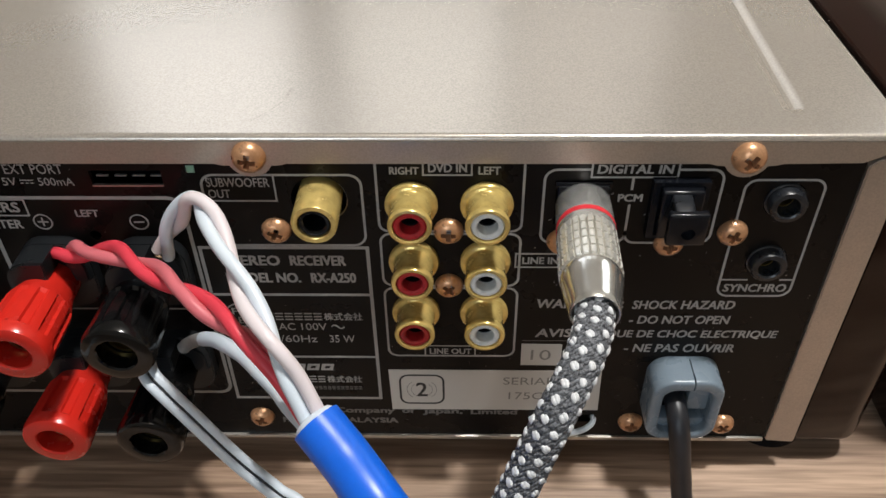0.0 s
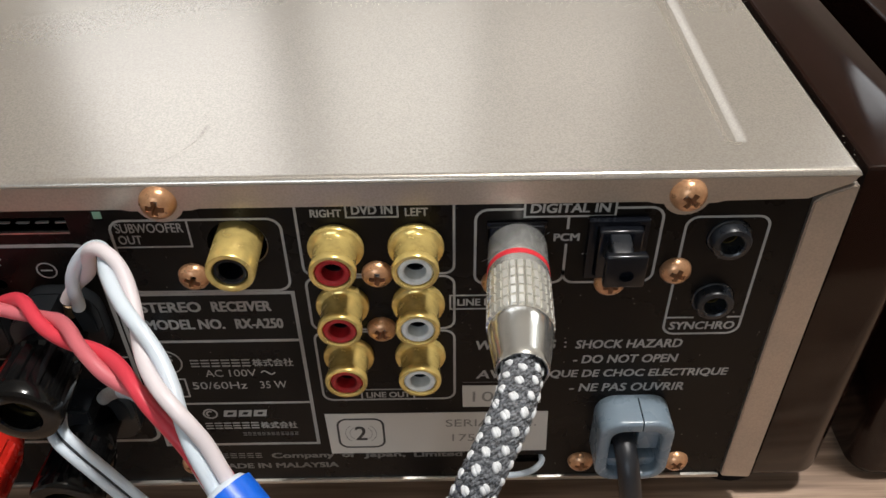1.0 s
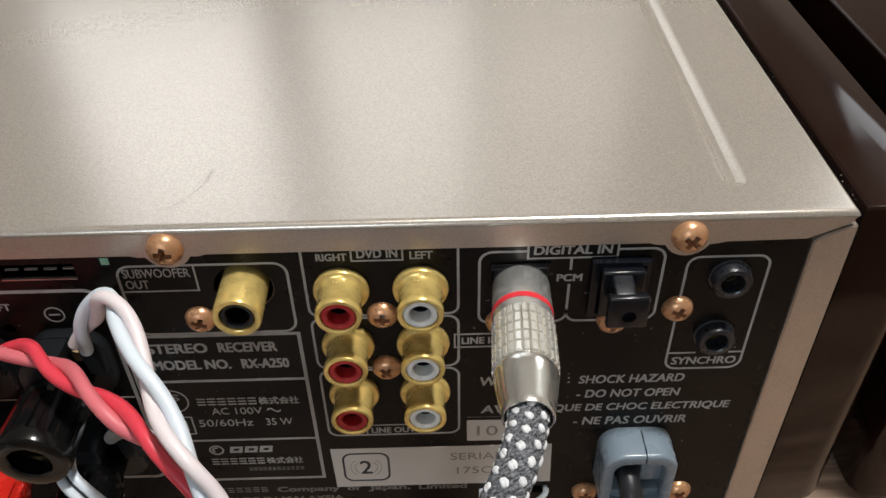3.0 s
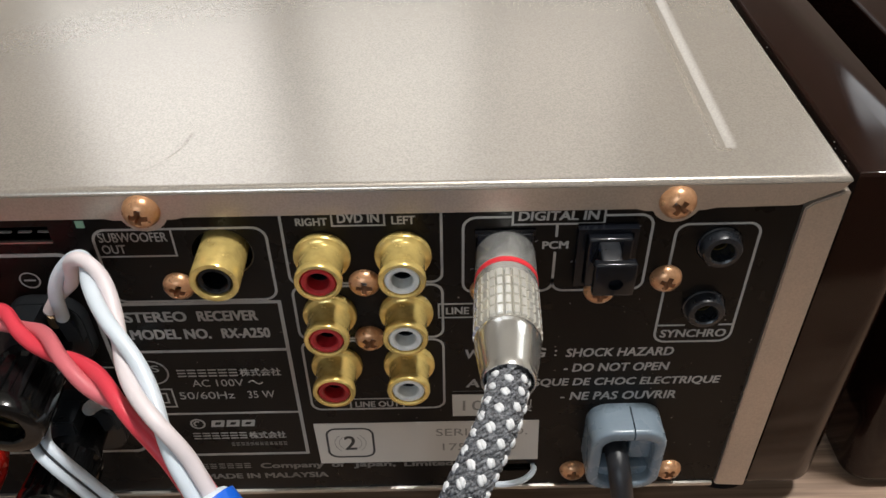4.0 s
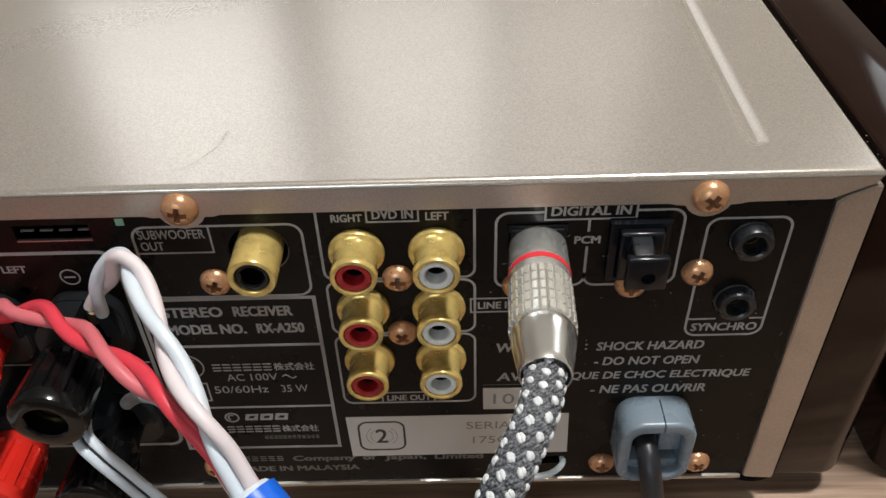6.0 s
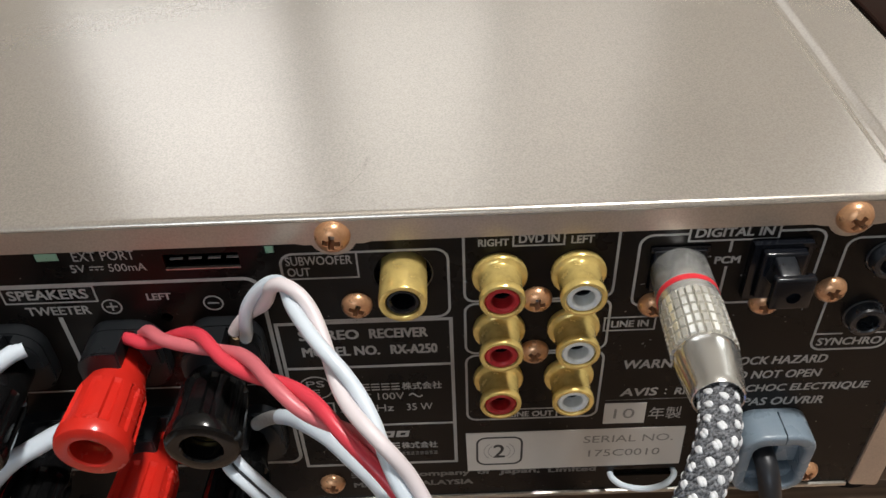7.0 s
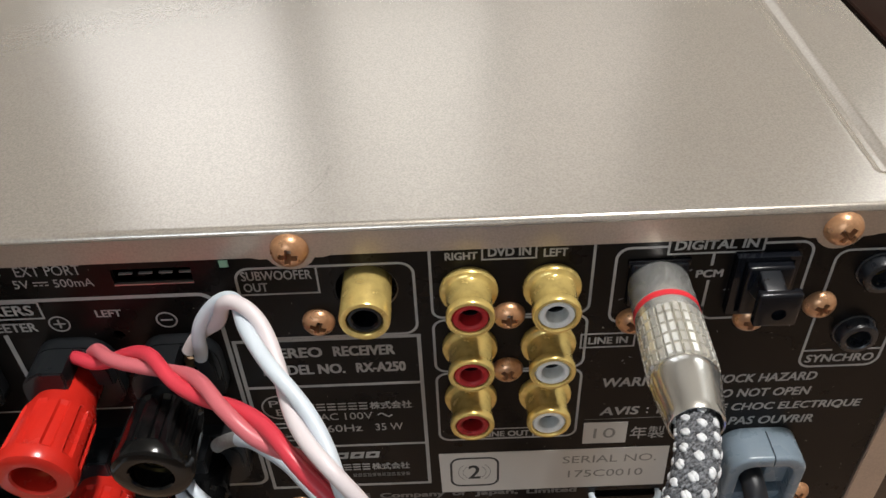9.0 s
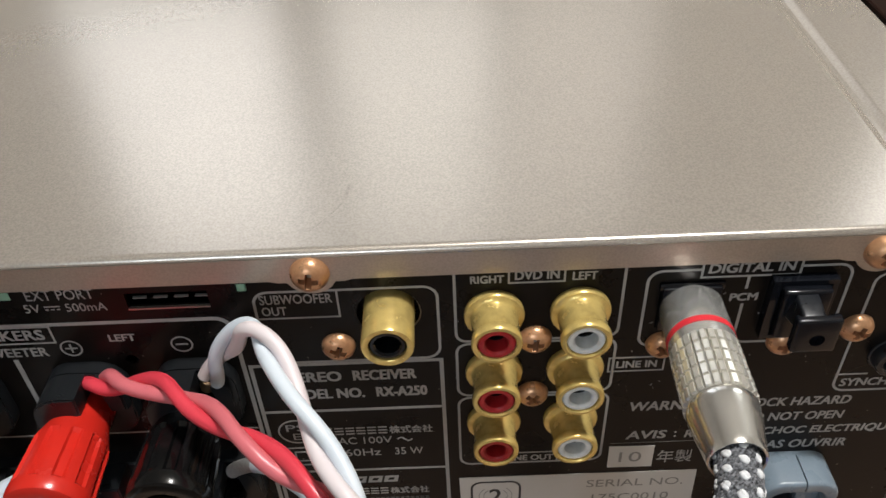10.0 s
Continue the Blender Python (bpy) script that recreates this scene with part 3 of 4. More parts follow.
# synchro field
add(round_rect(51.4, 67.0, 50.9, 81.6, 2.4), LW, True)
add([(51.5, 55.6), (57.2, 55.6)], 0.4)
add([(64.0, 55.6), (66.9, 55.6)], 0.4)
lettering("SYNCHRO", panel, 52.5, 66.0, 52.1, 54.4, weight=0.079, lean=0.06)
# receiver field
add([(-59.2, 64.2), (-23.8, 64.2), (-23.8, 16.0), (-59.2, 16.0)], 0.75, True)
add([(-59.0, 50.75), (-24.0, 50.75)], 0.7)
add([(-59.0, 30.8), (-24.0, 30.8)], 0.6)
lettering("STEREO", panel, -55.1, -42.7, 59.2, 62.1, weight=0.12)
lettering("RECEIVER", panel, -40.6, -28.6, 59.2, 62.1, weight=0.12)
lettering("MODEL NO.", panel, -55.0, -38.8, 54.3, 57.2, weight=0.12)
lettering("RX-A250", panel, -36.6, -26.8, 54.3, 57.2, weight=0.12)
part("printed_mark", stroke(ring_points(-53.6, 44.4, 3.55, 36), 0.35, True), PRINT, panel, smooth=False)
lettering("PS", panel, -55.6, -51.7, 44.6, 46.6)
lettering("E", panel, -54.5, -52.9, 41.8, 43.8)
for half, w in ((2.9, 0.35), (1.5, 0.35)):
    add([(-53.4 - half, 36.2 - half), (-53.4 + half, 36.2 - half), (-53.4 + half, 36.2 + half), (-53.4 - half, 36.2 + half)], w, True)
bars(panel, -48.2, -35.1, 42.9, 45.1, 6, gap=0.18)
lettering("株式会社", panel, -35.0, -26.3, 42.8, 45.2, weight=0.04)
lettering("AC", panel, -45.7, -41.9, 39.7, 41.9)
lettering("100V", panel, -40.5, -34.7, 39.7, 41.9)
add([(-33.6 + 0.33 * k, 40.8 + 0.55 * math.sin(radians(40 * k))) for k in range(10)], 0.3)
lettering("50/60Hz", panel, -49.2, -37.3, 35.7, 38.0)
lettering("35 W", panel, -34.4, -28.6, 35.7, 38.0)
for k, (a0, a1, rr) in enumerate(((20, 200, 1.5), (200, 380, 1.5), (60, 240, 0.8))):
    add(ring_points(-47.2, 27.2, rr, 12, a0, a1), 0.4)
for x0 in (-44.4, -41.0, -37.6):
    leaning = lambda a, b, c, d: [(a, c), (b, c), (b + 0.5, d), (a + 0.5, d)]
    part("printed_mark", slab(leaning(x0, x0 + 2.9, 26.1, 28.3), [leaning(x0 + 0.85, x0 + 2.1, 26.75, 27.65)], -0.05, -0.01), PRINT, panel, smooth=False)
bars(panel, -49.0, -36.5, 21.8, 24.0, 6, gap=0.18)
lettering("株式会社", panel, -36.4, -28.0, 21.7, 24.1, weight=0.04)
bars(panel, -40.9, -27.9, 19.2, 20.3, 12, PRINT_FAINT)
bars(panel, -49.4, -37.4, 10.6, 12.4, 6, PRINT_FAINT)
lettering("Company", panel, -35.6, -20.6, 9.7, 12.4, PRINT_FAINT, weight=0.12)
lettering("of", panel, -18.8, -15.6, 10.3, 12.5, PRINT_FAINT, weight=0.12)
lettering("Japan,", panel, -13.6, -3.6, 9.6, 12.3, PRINT_FAINT, weight=0.12)
lettering("Limited", panel, -1.6, 10.0, 10.0, 12.1, PRINT_FAINT, weight=0.12)
lettering("MADE IN MALAYSIA", panel, -49.2, -19.9, 6.4, 8.5, PRINT_FAINT, weight=0.115)
# warning text
lettering("WARNING", panel, 12.7, 29.5, 46.9, 49.7, weight=0.085, lean=0.12)
lettering(":", panel, 31.3, 31.8, 47.2, 49.0)
lettering("SHOCK HAZARD", panel, 33.7, 56.2, 46.8, 49.4, weight=0.075, lean=0.12)
lettering("- DO NOT OPEN", panel, 33.6, 56.0, 42.2, 44.8, weight=0.075, lean=0.12)
lettering("AVIS", panel, 12.9, 21.2, 37.8, 40.5, weight=0.085, lean=0.12)
lettering(":", panel, 22.7, 23.2, 38.1, 39.9)
lettering("RISQUE DE CHOC ELECTRIQUE", panel, 24.9, 67.7, 37.4, 40.2, weight=0.075, lean=0.12)
lettering("- NE PAS OUVRIR", panel, 33.6, 58.9, 33.0, 35.7, weight=0.075, lean=0.12)
add([(10.0, 36.6), (28.0, 36.6)], 0.12, mat=PRINT_FAINT)
lettering("年製", panel, 20.2, 27.6, 29.4, 33.6)
# speaker field
bars(panel, -112.4, -107.6, 21.4, 23.6, 2, PRINT_FAINT)
add([(-140, 77.1), (-63.4, 77.1)] + [(-63.4 + 3.0 * math.cos(radians(a)), 74.1 + 3.0 * math.sin(radians(a))) for a in range(75, -1, -15)]
    + [(-63.2 + 2.8 * math.cos(radians(a)), 20.8 + 2.8 * math.sin(radians(a))) for a in range(0, -91, -15)] + [(-140, 18.0)], 0.8)
add([(-140, 46.3), (-61.0, 46.3)], 0.4)
part("printed_field", box(-110.6, -92.6, -0.03, 0.0, 72.6, 76.7), PANEL, panel, smooth=False)
add([(-110.6, 72.6), (-92.6, 72.6), (-92.6, 76.6), (-110.6, 76.6)], 0.35, True)
lettering("SPEAKERS", panel, -109.6, -94.0, 73.4, 76.0, weight=0.086)
lettering("TWEETER", panel, -107.4, -94.7, 69.2, 71.5, weight=0.065)
add([(-101.3, 68.5), (-101.3, 54.8)], 0.9)
lettering("LEFT", panel, -82.9, -78.1, 72.3, 74.1, weight=0.065)
for cx in (-90.3, -70.3):
    part("printed_mark", stroke(ring_points(cx, 70.95, 1.85, 28), 0.3, True), PRINT, panel, smooth=False)
    add([(cx - 1.1, 70.95), (cx + 1.1, 70.95)], 0.35)
add([(-90.3, 69.85), (-90.3, 72.05)], 0.35)
lettering("EXT PORT", panel, -94.0, -82.3, 82.9, 85.2)
lettering("5V", panel, -95.2, -92.4, 80.1, 82.0)
lettering("500mA", panel, -88.0, -80.9, 80.1, 82.0)
add([(-91.6, 81.4), (-88.9, 81.4)], 0.22)
for k in range(3):
    add([(-91.6 + k, 80.7), (-91.0 + k, 80.7)], 0.22)

# stickers
year = part("sticker", slab([(10.0, 28.4), (19.4, 28.3), (19.3, 35.4), (9.9, 35.6)], [], -0.12, 0.0), STICKER, panel, "small white sticker with faded figures", smooth=False)
lettering("10", year, 12.2, 16.9, 30.2, 33.6, INK_GREY, y=-0.12)
serial = part("sticker", slab([(-21.1, 11.9), (29.9, 12.0), (29.4, 26.4), (-21.4, 26.5)], [], -0.12, 0.0), STICKER, panel, "white paper label with a printed number", smooth=False)
part("printed_mark", stroke(round_rect(-18.8, -8.3, 14.3, 24.6, 2.2), 0.5, True, y=-0.12), INK, serial, smooth=False)
lettering("2", serial, -15.0, -12.2, 16.9, 22.0, INK, y=-0.12, weight=0.079)
for rr in (2.6, 3.6):
    for a0 in (130, -50):
        part("printed_mark", stroke(ring_points(-13.6, 19.4, rr, 12, a0, a0 + 100), 0.12, y=-0.12), INK_GREY, serial, smooth=False)
lettering("SERIAL NO.", serial, 6.1, 27.0, 21.4, 24.0, INK_GREY, y=-0.12)
lettering("175C0010", serial, 7.6, 24.5, 16.0, 18.6, INK_GREY, y=-0.12)

# ---- sockets and fittings ----
barrel_me = finish(lathe([(5.25, 0.0), (5.35, 0.3), (5.35, 1.1), (5.15, 1.4), (4.35, 1.6), (4.12, 1.9), (4.08, 6.2), (4.2, 6.45), (4.36, 6.7), (4.36, 7.9), (4.15, 8.2),
                          (3.6, 8.25), (3.35, 8.0), (3.3, 7.2), (3.3, 0.5), (0, 0.5)], seg=44), GOLD, "rca_jack", angle=40)


def insulator_me(mat, name, r=3.28, bore=2.05):
    return finish(lathe([(r, 0.6), (r, 7.6), (r - 0.25, 7.95), (bore + 0.35, 7.95), (bore, 7.6), (bore, 1.6), (0, 1.6)], seg=36), mat, name, angle=40)


# Black cup standing in for the shade deep in each socket's bore.
hole_me = finish(lathe([(2.0, 1.7), (2.0, 4.9), (1.6, 4.9), (1.5, 2.2), (0, 2.2)], seg=24), BLACK_PLASTIC, "centre_contact")
red_me, white_me = insulator_me(RED_PLASTIC, "insulator"), insulator_me(WHITE_PLASTIC, "insulator")
for z in (75.9, 61.0, 46.1):
    for x, me, colour in ((-14.1, red_me, "red"), (1.0, white_me, "white")):
        jack = piece("rca_jack", barrel_me, receiver, x, 0, z)
        jack["label"] = "gold-plated socket with a %s insulator" % colour
        piece("insulator", me, jack, 0, 0, 0)
        piece("centre_contact", hole_me, jack, 0, 0, 0)
sub = piece("rca_jack", finish(lathe([(4.55, -4.0), (4.55, 8.0), (4.35, 8.4), (3.65, 8.45), (3.3, 8.2), (3.25, 7.2), (3.25, 0.5), (0, 0.5)], seg=44), GOLD, "rca_jack", angle=40), receiver, SUB[0], 0, SUB[1])
sub["label"] = "gold-plated subwoofer socket with black insulator"
piece("insulator", insulator_me(BLACK_PLASTIC, "insulator", 3.2, 2.1), sub, 0, 0, 0)
part("socket_recess", lathe([(5.65, -0.2), (5.65, -4.0), (0, -4.0)], SUB[0], SUB[1]), BLACK_PLASTIC, receiver)
part("recess_edge", tube([Vector((SUB[0] + 5.6 * math.cos(radians(a)), 0.35, SUB[1] + 5.6 * math.sin(radians(a)))) for a in range(-70, 45, 8)], 0.16, 6), STEEL, receiver)

jack_me = finish(lathe([(4.1, -2.0), (4.1, 0.1), (3.75, 0.25), (3.7, 2.2), (3.45, 2.6), (2.6, 2.7), (2.25, 2.45), (2.1, -4), (0, -4)], seg=36), JACK_PLASTIC, "mini_jack", angle=40)
for x, z in SYNC_JACKS:
    jack = piece("mini_jack", jack_me, receiver, x, 0, z)
    part("contact_ring", lathe([(1.9, -2.0), (1.9, -0.6), (1.65, -0.6), (1.65, -2.0)], seg=24), BRASS, jack)

# optical socket with its hinged shutter
optical = part("optical_socket", box(34.0, 44.2, -0.8, 6, 68.8, 80.7, 0.3), BLACK_PLASTIC, receiver, "square black optical socket with a flap")
part("frame", slab([(33.1, 68.6), (44.1, 68.6), (44.1, 82.3), (33.1, 82.3)], [[(34.5, 69.4), (43.2, 69.4), (43.2, 81.4), (34.5, 81.4)]], -2.0, 0.2), GLOSS_BLACK, optical)
shutter = box(34.8, 42.9, -3.6, -0.6, 70.0, 81.2, 0.5, 3)
part("shutter", shutter, GLOSS_BLACK, optical)
neck = box(36.6, 40.4, -7.8, -3.2, 75.5, 79.6, 0.4, 3)
for v in neck.verts:
    if v.co.z > 78 and v.co.y > -5:
        v.co.z += 1.0
    elif v.co.y > -5:
        v.co.x = 38.5 + (v.co.x - 38.5) * 1.5
part("neck", neck, JACK_PLASTIC, optical)
flap = carved(box(35.2, 42.8, -9.2, -7.2, 72.4, 79.9, 0.5, 3), lathe([(0, 12), (1.3, 12), (1.3, 7.9), (0, 7.9)], 39.2, 75.3, seg=24))
flap = carved(flap, lathe([(0, 7.9), (2.9, 7.9), (2.9, 6.5), (0, 6.5)], 38.6, 80.6, seg=28))
part("flap", flap, GLOSS_BLACK, optical)
coax = part("coaxial_socket", box(14.8, 25.0, -1.2, 6, 70.7, 80.8, 0.4), BLACK_PLASTIC, receiver, "square black socket behind the plug")
part("frame", box(14.3, 25.5, -0.6, 0.3, 79.8, 81.4, 0.2), BLACK_PLASTIC, coax)

# slot with contacts, green board edges, small wire loop
for k in range(4):
    part("port_contact", box(-76.3 + 3.6 * k, -73.9 + 3.6 * k, 0.6, 1.1, 81.9, 82.15), PRINT_FAINT, receiver)
part("port_edge", box(-77.3, -63.1, -0.12, 0.5, 79.95, 80.25), STEEL, receiver)
for x0, x1 in ((-101.1, -96.7), (-58.0, -56.3)):
    part("board_edge", box(x0, x1, 0.1, 1.6, 83.0, 84.9, 0.25), GREEN_BOARD, receiver)
part("wire_loop", tube(smooth_path([(13.6, 0.8, 8.9), (13.9, -1.4, 8.7), (16.5, -3.6, 8.5), (21.2, -4.5, 8.4), (26.0, -3.5, 8.4), (28.8, -1.3, 8.6), (29.2, 0.8, 8.8)], 0.6), 0.75, 10), WIRE_WHITE, receiver, "thin white wire loop under the label")

# ---- screws ----


def screw_me(r, high, spin):
    head = lathe([(0, -0.3), (r, -0.3), (r, 0.25), (r * 0.93, high * 0.45), (r * 0.75, high * 0.76), (r * 0.5, high * 0.93), (r * 0.22, high), (0, high)][::1], seg=32)
    for turn in (0, 90):
        cut = bmesh.new()
        made = bmesh.ops.create_cube(cut, size=1.0)["verts"]
        for v in made:
            deep = v.co.y > 0
            v.co = Vector((v.co.x * (r * 0.62 if deep else r * 1.12), -high * 1.3 if not deep else 0.25, v.co.z * (r * 0.26 if deep else r * 0.36)))
        bmesh.ops.rotate(cut, verts=made, cent=(0, 0, 0), matrix=Matrix.Rotation(radians(spin + turn), 3, "Y"))
        head = carved(head, cut)
    return finish(head, COPPER, "screw", angle=32)


big_me = [screw_me(3.35, 2.5, a) for a in (8, 34)]
small_me = [screw_me(3.1, 2.2, a) for a in (4, 40, 22)]
for k, (x, z) in enumerate(BIG_SCREWS):
    piece("screw", big_me[k % 2], receiver, x, -0.9, z)
for k, (x, z) in enumerate(((-6.7, 69.0), (-6.7, 53.9), (-42.2, 69.1), (38.7, 65.9), (16.6, 66.3), (51.2, 68.7), (38.5, 7.8), (61.4, 7.4), (-54.2, 9.0))):
    piece("screw", small_me[k % 3], receiver, x, 0, z)

# ---- speaker terminals ----


def fluted(r, d, a):
    if 12.3 < d < 22.0 and r > 5:
        return r - 0.65 * (1.0 if (a / (2 * math.pi) * 11) % 1.0 < 0.45 else 0.0)
    return r


knob_profile = [(5.0, 2.0), (5.1, 7.0), (5.6, 8.8), (6.2, 10.6), (6.55, 11.8), (6.7, 12.6), (6.85, 16), (7.1, 21.6), (7.15, 22.2), (7.15, 23.7), (6.8, 24.6), (6.0, 25.0), (4.1, 25.0), (3.8, 24.6), (3.7, 22), (3.7, 12), (0, 12)]
knob_meshes = {"red": finish(lathe(knob_profile, seg=120, shape=fluted), KNOB_RED, "knob", angle=28), "black": finish(lathe(knob_profile, seg=120, shape=fluted), KNOB_BLACK, "knob", angle=28)}
bore_me = finish(lathe([(3.45, 12.3), (3.45, 20.5), (2.6, 20.7), (2.5, 13), (0, 13)], seg=28), BRASS, "bore")


def hood_bm():
    """A low base plate with a deep shroud over one side of the post; the wire enters beside the shroud."""
    bm = slab(round_rect(-6.3, 8.6, -7.6, 9.7, 5.2, 7), [], -3.0, 0.0)
    corner = [(-1.1 + 5.2 * math.cos(radians(a)), 4.5 + 5.2 * math.sin(radians(a))) for a in range(180, 89, -9)]
    slab([(-6.3, 1.7)] + corner + [(2.3, 9.7), (2.3, 7.4)] + [(5.4 * math.cos(radians(a)), 5.4 * math.sin(radians(a))) for a in range(68, 163, 10)], [], -9.2, -2.9, bm)
    slab([(4.2, 9.4), (6.2, 8.9), (7.9, 7.2), (8.5, 5.2), (8.5, 1.5), (5.4, 1.5), (4.9, 5.2)], [], -5.2, -2.9, bm)
    rim = [e for e in bm.edges if all(v.co.y < -2.95 for v in e.verts) and len(e.link_faces) == 2 and e.calc_face_angle(0) > 1]
    bmesh.ops.bevel(bm, geom=rim, offset=0.3, segments=2, affect="EDGES")
    return bm


hood_me = finish(hood_bm(), HOOD_PLASTIC, "binding_post", angle=45)
post_me = finish(lathe([(2.6, 2.0), (2.6, 8.5), (0, 8.5)], seg=20), BRASS, "threaded_post")
for x, z, colour in ((-90.5, 57.6, "red"), (-70.4, 57.6, "black"), (-114.4, 57.6, "black"), (-90.6, 30.4, "red"), (-70.8, 30.0, "black"), (-114.6, 30.0, "black"), (-134.6, 57.6, "red"), (-134.8, 30.0, "red")):
    post = piece("binding_post", hood_me, receiver, x, 0, z)
    post["label"] = "screw speaker terminal with fluted %s knob" % colour
    knob = piece("knob", knob_meshes[colour], post, 0, 0, 0)
    knob.matrix_basis = pose(0, 0, 0, 0, 17 * (x % 3), -1.3 if colour == "red" else -0.3)
    piece("bore", bore_me, post, 0, 0, 0)
    piece("threaded_post", post_me, post, 0, 0, 0)

# ---- power cord and its bushing ----
ring_out = round_rect(39.9, 56.4, 11.0, 31.6, 4.8, 8)
ring_in = round_rect(42.6, 53.9, 13.2, 28.4, 2.8, 8)
bush = slab(ring_out, [ring_in], -8.2, 0.0)
front = [e for e in bush.edges if all(v.co.y < -8.1 for v in e.verts) and len(e.link_faces) == 2 and e.calc_face_angle(0) > 1]
bmesh.ops.bevel(bush, geom=front, offset=0.8, segments=3, profile=0.5, affect="EDGES")
bush = carved(bush, box(48.85, 49.15, -10, -1, 27, 32))
bushing = part("cord_bushing", bush, GREY_PLASTIC, receiver, "blue-grey plastic strain relief bushing")
part("web", box(42.2, 54.3, -1.6, -0.4, 12.8, 28.8), BLACK_PLASTIC, bushing)
part("rib", box(49.2, 54.2, -5.4, -1.5, 19.0, 28.6, 0.5), GREY_PLASTIC, bushing)
part("rib", box(42.4, 54.2, -5.8, -1.5, 12.9, 16.2, 0.6), GREY_PLASTIC, bushing)
part("power_cord", tube(smooth_path([(46.2, 2, 23.5), (46.0, -5.0, 23.2), (46.3, -10.0, 21.2), (47.2, -13.0, 15.0), (48.6, -14.6, 6.0), (50.2, -17.0, -2.6), (53.0, -26.0, -6.6), (58.0, -60.0, -7.2), (62.0, -100.0, -7.0), (63.0, -109.5, -14.0), (64.0, -111.0, -60.0), (70.0, -110.0, -500.0)], 1.5), 2.5, 20), CORD, receiver, "round black rubber power cord")

# ---- neighbouring unit ----
unit = thing("audio_unit", "glossy dark brown cabinet of a second audio unit beside the receiver", "audio unit", (170, 160, TABLE))
part("cabinet", cheek(110.5, 264.0, 5.0, 300, -8.4, 91.5, False), DARK_WOOD, unit, angle=40)
for fx, fy in ((124.0, 26.0), (244.0, 26.0), (124.0, 280.0), (244.0, 280.0)):
    foot = bmesh.new()
    bmesh.ops.create_cone(foot, cap_ends=True, segments=24, radius1=9.0, radius2=9.4, depth=1.6, matrix=Matrix.Translation((fx, fy, TABLE + 0.8)))
    part("foot", foot, BLACK_PLASTIC, unit)

# ---- coaxial cable with braided sleeve ----
coax_cable = thing("coaxial_cable", "black and white braided digital cable with satin nickel plug", "cable", (10, -60, TABLE))
PLUG_A, PLUG_B = Vector((20.1, 0.0, 76.0)), Vector((18.1, -34.4, 78.5))
aim = (PLUG_B - PLUG_A).normalized()
plug_turn = Matrix.Translation(PLUG_A) @ Vector((0, -1, 0)).rotation_difference(aim).to_matrix().to_4x4()


def plug_part(name, bm, mat, label="", angle=35):
    bm.transform(plug_turn)
    return part(name, bm, mat, coax_cable, label, angle=angle)


plug_part("plug_collar", lathe([(4.0, 0.8), (5.1, 1.0), (5.5, 1.6), (5.6, 9.2), (5.4, 9.4), (5.4, 10.6), (5.6, 10.8), (5.5, 12.6), (4, 12.8)], seg=56), NICKEL_COLLAR, "satin nickel plug collar")
plug_part("colour_ring", lathe([(5.3, 9.3), (5.66, 9.4), (5.66, 10.6), (5.3, 10.7)], seg=56), RING_RED, "red lacquered ring")
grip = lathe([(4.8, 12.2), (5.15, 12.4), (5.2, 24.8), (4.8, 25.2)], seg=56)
knurled = plug_part("knurled_grip", grip, NICKEL_SHADED, "knurled metal grip", angle=20)
stud = box(-0.54, 0.54, -1.14, 1.14, 4.9, 5.7)
for v in stud.verts:
    if v.co.z > 5.4:
        v.co.x *= 0.78
        v.co.y *= 0.82
stud_me = finish(stud, NICKEL_MATT, "stud", False)
stud_turn = plug_turn.copy()
stud_turn.translation *= MM
for row in range(5):
    for k in range(26):
        ob = new("stud", stud_me)
        ob.parent = knurled
        ob.matrix_basis = stud_turn @ Matrix.Rotation(2 * math.pi * k / 26, 4, "Y") @ Matrix.Translation((0, -(13.65 + row * 2.44) * MM, 0))
plug_part("plug_cone", lathe([(4.9, 24.8), (5.4, 25.0), (5.5, 25.4), (5.45, 26.4), (5.1, 29.0), (4.4, 33.4), (4.3, 34.4), (4.1, 34.7), (3.85, 34.6), (3.75, 33.6), (3.7, 27), (0, 27)], seg=56), NICKEL, "smooth tapered nickel sleeve")

braid_path = smooth_path([PLUG_B - aim * 6, PLUG_B - aim * 1.0, (17.0, -39.0, 78.7), (15.4, -43.2, 78.0), (13.1, -47.2, 76.0), (10.4, -50.8, 72.2), (6.6, -53.4, 62.0), (3.6, -55.6, 53.0), (0.5, -58.5, 40.0), (-2, -64, 22), (-3, -76, 4), (-4, -92, -4), (-5, -104, -6.5), (-6, -111, -16), (-7, -113, -60), (-9, -112, -420)], 0.6)
sleeve = part("braided_sleeve", tube(braid_path, 3.0, 20), YARN_DARK, coax_cable, "dark speckled braided sleeve")
lengths = [0.0]
for a, b in zip(braid_path[:-1], braid_path[1:]):
    lengths.append(lengths[-1] + (b - a).length)
_, braid_sides = frames_along(braid_path)
fleck = bmesh.new()
bmesh.ops.create_uvsphere(fleck, u_segments=8, v_segments=5, radius=1.0)
fleck.verts.index_update()
fleck_v, fleck_f = [v.co.copy() for v in fleck.verts], [[v.index for v in f.verts] for f in fleck.faces]
fleck.free()
rng = random.Random(9)
yarn = {0: ([], []), 1: ([], [])}
STEP, COLUMNS = 1.3, 16
row, at = 0, 5.5
k = 0
